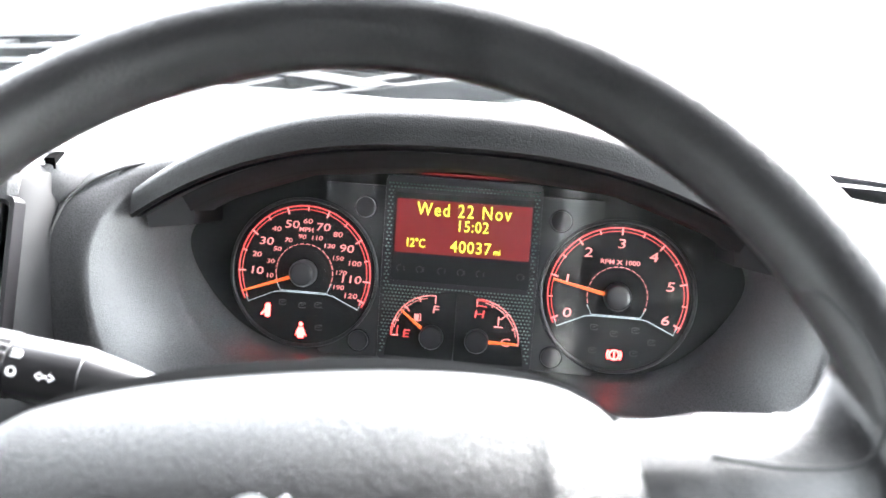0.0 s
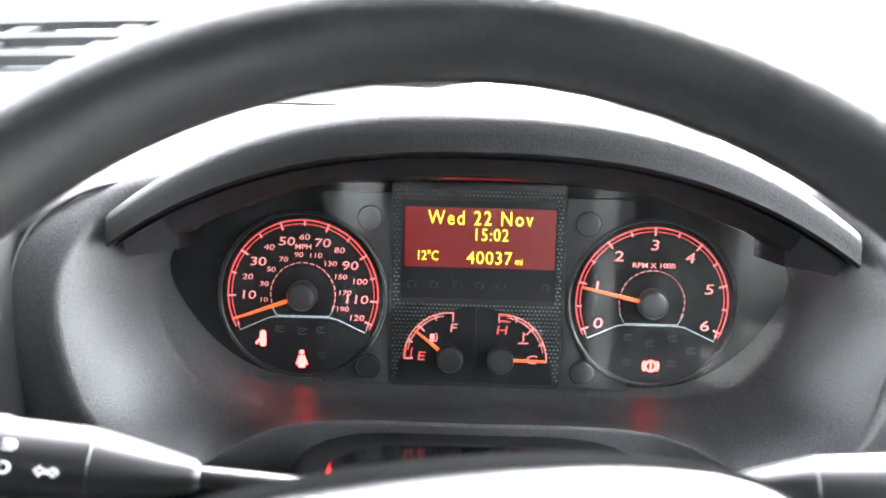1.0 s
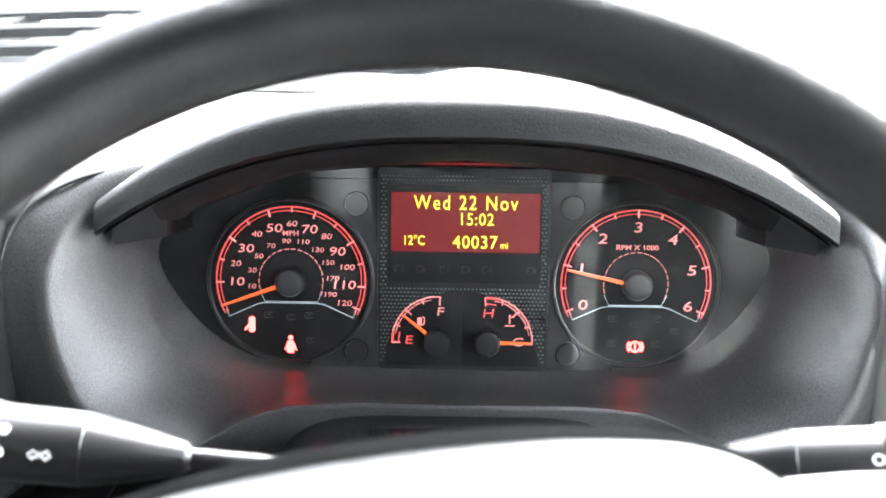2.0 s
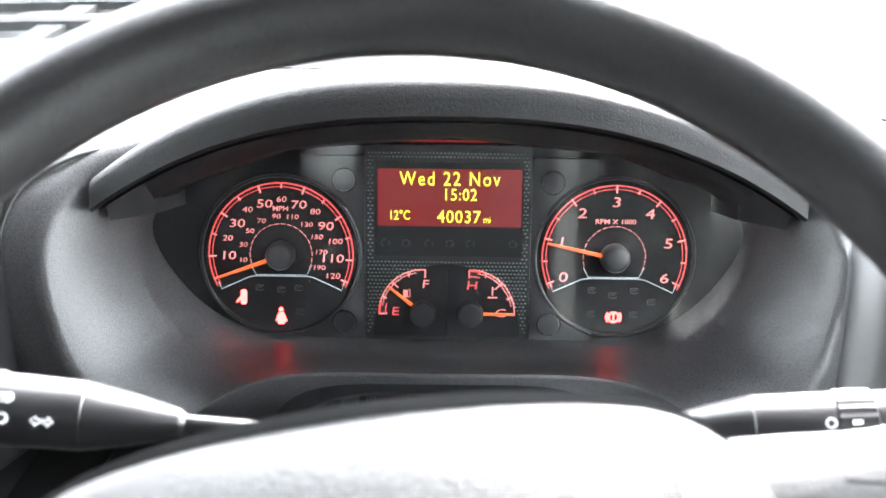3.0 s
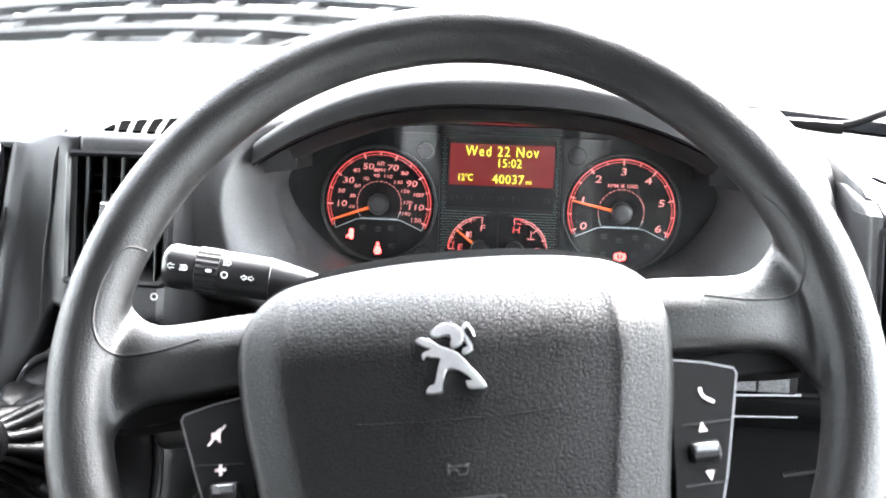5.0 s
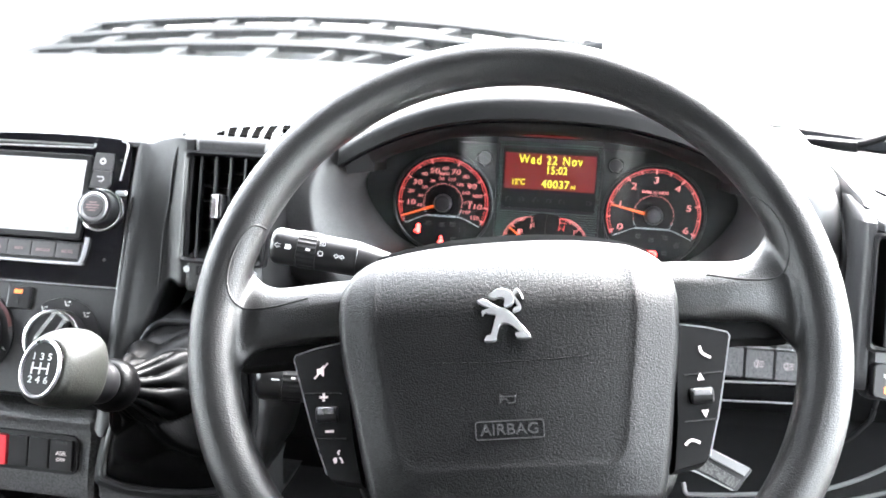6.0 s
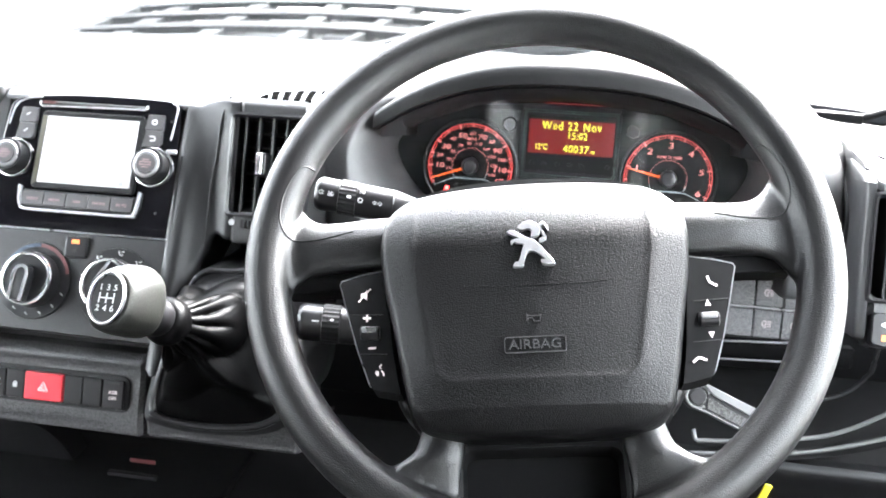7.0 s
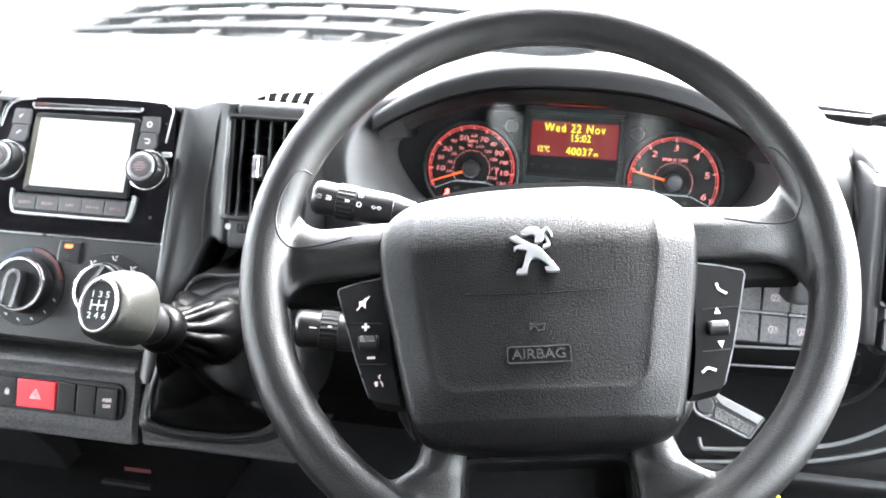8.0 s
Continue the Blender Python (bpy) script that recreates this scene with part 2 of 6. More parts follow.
def ribbon(bm, pts, width, z0, z1):
    """A flat line of that width along points in the x, y plane."""
    P = [Vector((p[0], p[1], 0)) for p in pts]
    rings = []
    for i, p in enumerate(P):
        d = (P[min(i + 1, len(P) - 1)] - P[max(i - 1, 0)]).normalized()
        s = Vector((-d.y, d.x, 0)) * width / 2
        rings.append([(p.x + s.x, p.y + s.y, z0), (p.x + s.x, p.y + s.y, z1), (p.x - s.x, p.y - s.y, z1), (p.x - s.x, p.y - s.y, z0)])
    return loft(bm, rings)


def arc(c, r, a0, a1, n=24):
    """Points on a circle, by clock degrees (0 up, clockwise)."""
    return [(c[0] + r * math.sin(radians(a)), c[1] + r * math.cos(radians(a))) for a in np.linspace(a0, a1, n)]


def writing(text, size, at, z, mat, parent, wide=1.0, name="writing", label="", thick=0.0002, turn=0.0, slant=0.0, bold=0.01, space=1.0):
    """Words in the built-in font, centred on a point of the face."""
    cu = bpy.data.curves.new("letters", "FONT")
    cu.body, cu.size, cu.align_x, cu.align_y, cu.extrude, cu.shear = text, size, "CENTER", "CENTER", thick, slant
    cu.resolution_u, cu.offset, cu.space_character = 3, bold * size, space
    tmp = bpy.data.objects.new("letters", cu)
    scene.collection.objects.link(tmp)
    bpy.context.view_layer.update()
    me = bpy.data.meshes.new_from_object(tmp.evaluated_get(bpy.context.evaluated_depsgraph_get()))
    bpy.data.objects.remove(tmp)
    me.transform(pose(at[0], at[1], z, 0, 0, turn) @ Matrix.Diagonal((wide, 1, 1, 1)))
    me.materials.clear()
    me.materials.append(mat)
    me.name = name
    ob = new(name, me)
    ob.parent = parent
    return tagged(ob, label)


# ---- the cab and what lies outside ----
FLAT = Matrix()
whole("ground", bm_of(lambda b: box(b, (0, 0, -0.45), (900, 900, 0.1))), CONCRETE, FLAT, "pale dry concrete yard, washed out by daylight", "ground", kind="structure")
whole("floor", bm_of(lambda b: box(b, (-0.45, 0.0, 0.33), (1.86, 1.7, 0.04))), CARPET, FLAT, "black rubber mat on the cab floor", "floor", kind="structure")
# unseen roof and rear wall, near-black and close, to hold back fill light
whole("ceiling", bm_of(lambda b: box(b, (-0.45, -0.22, 1.82), (1.86, 1.28, 0.04))), LINING, FLAT, "fabric roof lining of the cab, dimmed to cut fill light", "ceiling", kind="structure")
whole("wall_rear", bm_of(lambda b: box(b, (-0.45, -0.63, 1.12), (1.86, 0.04, 1.56))), TRIM, FLAT, "unseen dark bulkhead behind the seats, set to block light", "wall", kind="structure")


def door_panel(name, x, label):
    bm = bmesh.new()
    box(bm, (x, -0.13, 0.645), (0.06, 1.42, 0.61), 0.01)      # below the sill
    box(bm, (x, -0.66, 1.43), (0.06, 0.36, 0.84), 0.01)      # rear post
    box(bm, (x, -0.2, 1.76), (0.06, 1.24, 0.18), 0.01)        # head
    loft(bm, [[(x - 0.03, y0, z), (x + 0.03, y0, z), (x + 0.03, y0 + 0.07, z), (x - 0.03, y0 + 0.07, z)] for y0, z in ((0.575, 0.95), (0.40, 1.70))])
    return whole(name, bm, TRIM, FLAT, label, "door", kind="structure")


door_panel("door_1", 0.5, "grey driver's door with its window")
door_panel("door_2", -1.4, "grey passenger door with its window")
for nm, x in (("window_1", 0.5), ("window_2", -1.4)):
    p = whole(nm, bm_of(lambda b: loft(b, [[(x - 0.002, y, z), (x + 0.002, y, z)] + [(x + 0.002, y2, z), (x - 0.002, y2, z)] for y, y2, z in ((-0.49, 0.58, 0.95), (-0.49, 0.41, 1.68))])), PANE, FLAT, "clear side window of the cab door", "window", kind="structure")
    p.visible_shadow = False


def base_y(x):
    """Where the foot of the windscreen lies."""
    return 0.83 - 0.36 * (x + 0.42) ** 2


def screen_rows(n=25):
    return [(-1.38 + 1.86 * i / (n - 1)) for i in range(n)]


bm = bmesh.new()
loft(bm, [[(x, base_y(x) + 0.01, 1.107), (x * 0.98 - 0.009, base_y(x) * 0.5 + 0.21, 1.47), (x * 0.97 - 0.013, 0.42, 1.81)] for x in screen_rows()], closed=False)
pane = whole("windscreen", bm, PANE, FLAT, "clear raked windscreen, bright with daylight", "windscreen", kind="structure")
pane.visible_shadow = False

# black seal along the driver's edge of the windscreen and the pillar over it
seal = bmesh.new()
tube(seal, smooth_line([(0.215, 0.665, 1.1000), (0.26, 0.655, 1.1020), (0.295, 0.645, 1.1035), (0.33, 0.640, 1.118), (0.375, 0.63, 1.142), (0.42, 0.60, 1.20), (0.455, 0.48, 1.6), (0.46, 0.42, 1.8)], 48), [0.0055 if i < 12 else max(0.0034, 0.0055 - 0.0004 * (i - 12)) for i in range(48)], 8)
box(seal, (0.246, 0.654, 1.1010), (0.104, 0.010, 0.013), 0.003, turn=pose(0, 0, 0, 0, 0, -12))
whole("windscreen_seal", seal, DARK, FLAT, "black rubber seal at the foot of the windscreen", "seal", kind="structure")
for nm, sx in (("pillar_right", 1), ("pillar_left", -1)):
    xm = -0.45 + sx * 0.93
    whole(nm, bm_of(lambda b: tube(b, [(xm, 0.60, 1.05), (xm, 0.52, 1.3), (xm - 0.01 * sx, 0.42, 1.81)], [0.05, 0.04, 0.04], 12)), TRIM, FLAT, "grey trim on the windscreen pillar", "pillar", kind="structure")

# white bonnet, falling away ahead of the windscreen
bm = bmesh.new()
rows = []
for k in range(9):
    f = k / 8
    rows.append([(x, base_y(x) + 0.10 + 0.95 * f - 0.22 * f * (x + 0.42) ** 2, 1.035 - 0.40 * f ** 2.2 - 0.05 * (x + 0.42) ** 2) for x in screen_rows()])
loft(bm, rows, closed=False)
bonnet = whole("bonnet", bm, PAINT, FLAT, "white painted bonnet ahead of the windscreen", "bonnet")
md = bonnet.modifiers.new("thickness", "SOLIDIFY")
md.thickness = 0.004


def grille_at(s, f, h=0.0):
    """A point on the ventilation grille: s across (-1..1), f from its near edge (0) to its far one (1)."""
    half = 0.425 - 0.03 * f if s < 0 else 0.10 + 0.32 * f ** 0.8
    x = -0.385 + half * s
    return Vector((x, 0.965 + 0.30 * f - 0.62 * (x + 0.385) ** 2 * (0.55 + 0.6 * f), 1.107 + 0.031 * f - 0.012 * s * s + h))


grille = thing("scuttle_grille", FLAT, "pale grey slatted air grille outside the windscreen", "grille")
ss = np.linspace(-1, 1, 33)
bm = bmesh.new()
loft(bm, [[grille_at(s * 1.02, f, -0.035) for s in ss] for f in (0.22, 0.5, 1.0)], closed=False)
part("backing", bm, HOLLOW, grille, "hollow behind the slats, haze put into its colour")
for k, (f0, f1) in enumerate(((0.26, 0.37), (0.57, 0.67), (0.88, 1.0))):
    bm = bmesh.new()
    loft(bm, [[grille_at(s, f0, -0.010), grille_at(s, f0, 0.0), grille_at(s, (f0 + f1) / 2, 0.003), grille_at(s, f1, 0.0), grille_at(s, f1, -0.01)] for s in ss])
    part("slat", bm, SCUTTLE, grille)
for s in np.linspace(-0.8, 0.8, 6):
    bm = bmesh.new()
    loft(bm, [[grille_at(s - 0.036, f, -0.03), grille_at(s - 0.036, f, -0.003), grille_at(s + 0.036, f, -0.003), grille_at(s + 0.036, f, -0.03)] for f in np.linspace(0, 1.0, 8)])
    part("post", bm, SCUTTLE, grille)
for s in (-0.985, 0.985):
    bm = bmesh.new()
    loft(bm, [[grille_at(s - 0.03, f, -0.03), grille_at(s - 0.03, f, 0.0), grille_at(s + 0.03, f, 0.0), grille_at(s + 0.03, f, -0.03)] for f in np.linspace(0, 1.0, 8)])
    part("end_post", bm, SCUTTLE, grille)

# sill of grey plastic between windscreen and grille
bm = bmesh.new()
xs = screen_rows(41)
loft(bm, [[(x, base_y(x) + 0.012, 1.098), (x, base_y(x) + 0.02, 1.107), (x, base_y(x) + 0.135, 1.108), (x, base_y(x) + 0.14, 1.08)] for x in xs])
whole("scuttle_trim", bm, SCUTTLE, FLAT, "pale grey plastic panel at the foot of the windscreen", "trim", kind="structure")


# ---- dashboard body ----
dash = thing("dashboard", FLAT, "dark grey grained plastic van dashboard", "dashboard")


def dash_top(x):
    """Line of the top from its front edge to the windscreen."""
    yb = base_y(x)
    inner = 1 / (1 + math.exp(-(x + 0.205) / 0.006)) * 1 / (1 + math.exp((x - 0.2525) / 0.0008))
    front = 0.436 + 0.107 * inner + 0.066 / (1 + math.exp(-(x + 0.548) / 0.002)) / (1 + math.exp((x + 0.3005) / 0.0012))
    fall = 0.036 / (1 + math.exp(-(x - 0.235) / 0.012))

    dip = 0.0075 / (1 + math.exp(-(x + 0.60) / 0.02)) / (1 + math.exp((x + 0.328) / 0.008))

    def top(y):
        f = min(max((y - 0.48) / (yb - 0.48), 0), 1)
        return 1.1365 - 0.025 * f ** 1.3 - fall * (1 - 0.6 * f) - dip * (1 - f)
    back = max(yb, front + 0.09)
    ys = [front + (back - front) * f for f in (0.0, 0.04, 0.10, 0.2, 0.4, 0.6, 0.8, 1.0)]
    return [(x, front - 0.004, top(front) - 0.018), (x, front - 0.001, top(front) - 0.007)] + [(x, y, top(y) - (0.0025 if k == 0 else 0)) for k, y in enumerate(ys)] + [(x, back, 1.06), (x, front + 0.03, 1.06)]


xs = sorted(list(np.linspace(-1.36, 0.46, 80)) + list(np.linspace(-0.245, -0.165, 40)) + list(np.linspace(-0.565, -0.535, 16)) + list(np.linspace(-0.312, -0.290, 20)) + list(np.linspace(0.21, 0.26, 24)))
bm = loft(bmesh.new(), [dash_top(x) for x in xs])
part("top_panel", bm, PLASTIC, dash, "grained top panel, bleached by the light", 40)
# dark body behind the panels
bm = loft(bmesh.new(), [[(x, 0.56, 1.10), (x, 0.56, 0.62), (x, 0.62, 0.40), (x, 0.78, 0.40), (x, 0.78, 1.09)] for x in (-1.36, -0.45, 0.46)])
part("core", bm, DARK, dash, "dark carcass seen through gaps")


def front_panel(name, x0, x1, line, thick=0.012, mat=PLASTIC, label="", n=2):
    """A panel that runs across from x0 to x1 along a line of (y, z), with rounded ends."""
    bm = bmesh.new()
    line = smooth_line([(0, y, z) for y, z in line], 28)
    rows = []
    for x, back in ((x0, 0.03), (x0 + 0.002, 0.004), (x0 + 0.006, 0.0)) + ((x1 - 0.006, 0.0), (x1 - 0.002, 0.004), (x1, 0.03)):
        rows.append([(x, p.y + back, p.z) for p in line] + [(x, p.y + 0.05, p.z - (0.018 if p.y > 0.43 and p.z > 1.09 else 0)) for p in line[::-1]])
    loft(bm, rows)
    return part(name, bm, mat, dash, label)


# around the passenger-side vent
def swept_panel(name, stations, mat=PLASTIC, label=""):
    """A smooth panel through stations of (x, line of (y, z))."""
    rows = []
    for x, line in stations:
        pts = smooth_line([(x, y, z) for y, z in line], 32)
        rows.append(pts)
    fine = [smooth_line([r[k] for r in rows], 21) for k in range(32)]
    skin = [[fine[k][i] for k in range(32)] for i in range(21)]
    bm = loft(bmesh.new(), [s + [(p.x, p.y + 0.05, p.z - 0.012) for p in s[::-1]] for s in skin])
    return part(name, bm, mat, dash, label, 60)


CHEEK = [(0.53, 1.1250), (0.50, 1.1292), (0.462, 1.1275), (0.439, 1.1215), (0.424, 1.109), (0.358, 0.998), (0.324, 0.938), (0.306, 0.905)]
VENT_SIDE = [(0.53, 1.1330), (0.475, 1.1365), (0.442, 1.1358), (0.4245, 1.1315), (0.4135, 1.118), (0.383, 1.03), (0.3765, 1.0125), (0.384, 1.0065)]
swept_panel("stack_column", [(-0.361, [(y + 0.012, z - 0.002) for y, z in CHEEK]), (-0.357, CHEEK), (-0.345, [(y - 0.003, z) for y, z in CHEEK]), (-0.334, [(0.5 * (a[0] + b[0]) + 0.002, 0.5 * (a[1] + b[1])) for k, (a, b) in enumerate(zip(CHEEK, VENT_SIDE))]), (-0.318, [(y + 0.004, z) for y, z in VENT_SIDE]), (-0.305, VENT_SIDE), (-0.2985, [(y + 0.001, z) for y, z in VENT_SIDE])], mat=PLASTIC_FINE, label="rounded grained column beside the radio")
VENT_EDGE = [(0.47, 1.1365), (0.442, 1.1362), (0.4235, 1.1325), (0.4130, 1.122), (0.383, 1.04), (0.371, 1.008), (0.374, 0.985)]
swept_panel("vent_surround_right", [(x, [(y + d, z - 0.1 * d) for y, z in VENT_EDGE]) for x, d in ((-0.2335, 0.003), (-0.2320, 0.004), (-0.2290, 0.008), (-0.2260, 0.014), (-0.2230, 0.024), (-0.2200, 0.046), (-0.2170, 0.078))], mat=MATT, label="dark smooth band beside the binnacle")
part("band_seam", tube(bmesh.new(), smooth_line([(-0.168, 0.4740, 1.1325), (-0.1896, 0.4620, 1.1305), (-0.2091, 0.4503, 1.1216), (-0.2184, 0.4400, 1.1110), (-0.2248, 0.4295, 1.0900), (-0.2300, 0.4250, 1.0663), (-0.2325, 0.4235, 1.045)], 30), 0.0011, 8), SEAL, dash)
VENT_BROW = [(0.475, 1.1370), (0.450, 1.1368), (0.434, 1.1358), (0.4225, 1.1330), (0.4160, 1.1285), (0.4140, 1.1215)]
front_panel("vent_brow", -0.30, -0.2290, VENT_BROW)
front_panel("vent_chin", -0.30, -0.2290, [(0.381, 1.036), (0.3785, 1.030), (0.3725, 1.0125), (0.378, 1.0075), (0.40, 1.0075)])
part("column_seam", tube(bmesh.new(), smooth_line([(-0.3114, 0.4275, 1.1330), (-0.3162, 0.4145, 1.1140), (-0.3192, 0.4030, 1.0780), (-0.3225, 0.3940, 1.0534), (-0.3230, 0.3808, 1.0197), (-0.3235, 0.3745, 1.004)], 30), 0.0011, 8), SEAL, dash)
# cheeks of the centre stack
front_panel("stack_cheek", -0.60, -0.540, [(0.53, 1.1335), (0.49, 1.1345), (0.462, 1.1320), (0.445, 1.1245), (0.432, 1.109), (0.366, 0.998), (0.331, 0.938), (0.311, 0.905)], mat=PLASTIC_FINE)
front_panel("stack_brow", -0.550, -0.350, [(0.54, 1.1230), (0.515, 1.1286), (0.48, 1.1282), (0.452, 1.1258), (0.438, 1.1238), (0.4315, 1.1212), (0.4300, 1.1180)])
part("top_seam", tube(bmesh.new(), smooth_line([(-0.40, 0.800, 1.1135), (-0.12, 0.790, 1.1140), (-0.002, 0.788, 1.1140), (0.085, 0.768, 1.1130), (0.100, 0.745, 1.1130), (0.090, 0.725, 1.1145)], 40), 0.0012, 6), SEAL, dash)
# seam where the raised middle of the top begins
part("top_seam", tube(bmesh.new(), smooth_line([(-0.592, 0.44, 1.126), (-0.590, 0.47, 1.1345), (-0.565, 0.50, 1.1292), (-0.50, 0.518, 1.1288), (-0.44, 0.522, 1.1286)], 40), 0.0010, 6), SEAL, dash)
# open shelf beneath the vent
front_panel("shelf_back", -0.334, -0.215, [(0.47, 1.01), (0.47, 0.95), (0.45, 0.92)], mat=MATT)
front_panel("shelf_floor", -0.320, -0.19, [(0.385, 0.958), (0.42, 0.955), (0.47, 0.953)], mat=MATT)
# lower band with the row of switches
front_panel("lower_band", -1.2, -0.366, [(0.335, 0.906), (0.324, 0.8995), (0.3225, 0.888), (0.3105, 0.855), (0.3070, 0.840), (0.311, 0.831), (0.36, 0.826)], mat=PLASTIC_COARSE)
front_panel("console_front", -0.3655, -0.212, [(0.318, 0.872), (0.3095, 0.864), (0.3070, 0.852), (0.3070, 0.842), (0.311, 0.833), (0.36, 0.826)], mat=PLASTIC_COARSE)
front_panel("band_groove", -1.2, -0.34, [(0.35, 0.94), (0.345, 0.915), (0.345, 0.90)], mat=MATT)
# near-black knee panel, its shade put into the colour
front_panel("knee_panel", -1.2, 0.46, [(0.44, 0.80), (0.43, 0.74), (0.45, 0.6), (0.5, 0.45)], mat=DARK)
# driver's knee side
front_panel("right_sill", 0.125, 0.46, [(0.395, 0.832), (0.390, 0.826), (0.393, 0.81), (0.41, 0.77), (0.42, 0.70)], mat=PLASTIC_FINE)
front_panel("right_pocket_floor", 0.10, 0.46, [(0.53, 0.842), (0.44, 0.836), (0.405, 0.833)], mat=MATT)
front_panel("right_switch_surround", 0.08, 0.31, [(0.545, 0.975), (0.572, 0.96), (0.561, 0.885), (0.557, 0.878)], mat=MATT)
# ledge darker than its surround, shade put into the colour
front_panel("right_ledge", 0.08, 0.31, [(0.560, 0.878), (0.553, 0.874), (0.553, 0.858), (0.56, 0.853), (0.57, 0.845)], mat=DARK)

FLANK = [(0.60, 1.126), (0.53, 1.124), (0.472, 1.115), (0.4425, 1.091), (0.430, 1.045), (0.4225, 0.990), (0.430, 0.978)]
# pale grey puts the door-side light on this flank into its colour
swept_panel("binnacle_flank", [(x, [(y + d, z - d * 0.2 - 1.3 * max(0, x - 0.233)) for y, z in FLANK]) for x, d in ((0.2030, 0.012), (0.2065, 0.0065), (0.214, 0.0050), (0.228, 0.007), (0.240, 0.011), (0.2465, 0.015), (0.2505, 0.024))], mat=FLANK_LIT, label="smooth flank with side light painted in pale grey")
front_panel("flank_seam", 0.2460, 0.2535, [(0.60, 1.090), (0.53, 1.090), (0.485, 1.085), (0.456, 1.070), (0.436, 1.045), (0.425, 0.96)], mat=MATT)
# dark panel added under the bowl, where there is only a shaded gap
front_panel("under_bowl_shade", 0.09, 0.222, [(0.458, 1.000), (0.448, 0.997), (0.455, 0.993), (0.47, 0.990)], mat=DARK)
# pale tubes that paint the highlights along the sill edges
part("sill_bead", tube(bmesh.new(), smooth_line([(0.1379, 0.405, 0.850), (0.1409, 0.400, 0.8425), (0.150, 0.3995, 0.8430), (0.1744, 0.3990, 0.8460), (0.2363, 0.3990, 0.8570), (0.2635, 0.3990, 0.8664), (0.2924, 0.3990, 0.8846), (0.33, 0.3990, 0.915)], 40), 0.0020, 10), LEVER_PALE, dash, "thin bead with its highlight in pale colour")
part("sill_bead", tube(bmesh.new(), smooth_line([(0.1359, 0.395, 0.8305), (0.1654, 0.3945, 0.8343), (0.2279, 0.3945, 0.8431), (0.2646, 0.3945, 0.8535), (0.2946, 0.3945, 0.8651), (0.34, 0.3945, 0.885)], 40), 0.0020, 10), LEVER_PALE, dash, "thin bead with its highlight in pale colour")
bm = bmesh.new()
loft(bm, [[(x, 0.403, z0), (x, 0.3985, z0), (x, 0.3985, z1), (x, 0.403, z1)] for x, z0, z1 in ((0.20, 0.829, 0.8365), (0.2279, 0.833, 0.8415), (0.2646, 0.842, 0.852), (0.2946, 0.853, 0.8635), (0.34, 0.873, 0.8835))])
part("sill_rise", bm, PLASTIC_FINE, dash)
part("pocket_rim", tube(bmesh.new(), smooth_line([(0.235, 0.45, 0.866), (0.2623, 0.45, 0.8735), (0.2806, 0.45, 0.8836), (0.2926, 0.45, 0.8997), (0.2962, 0.45, 0.9071), (0.298, 0.45, 0.93)], 24), 0.0022, 8), PLASTIC_FINE, dash)
part("ledge_edge", tube(bmesh.new(), [(0.09, 0.552, 0.8710), (0.27, 0.552, 0.8822)], 0.0013, 8), SILVER, dash, "thin bright edge")
part("ledge_edge", tube(bmesh.new(), [(0.09, 0.552, 0.8500), (0.27, 0.552, 0.8598)], 0.0010, 8), SILVER, dash, "thin bright edge")

# ---- instrument binnacle: bowl round the dials, and hood ----
binnacle = thing("instrument_binnacle", pose(0.0040, 0.0491, -0.0268, 3.391, 0.522, 1.689), "dark grained plastic binnacle round the dials", "binnacle")


def mirrored(pts):
    """A closed loop from its right half, given from the top down."""
    return pts + [(-x, y, z) for x, y, z in pts[-2:0:-1]]


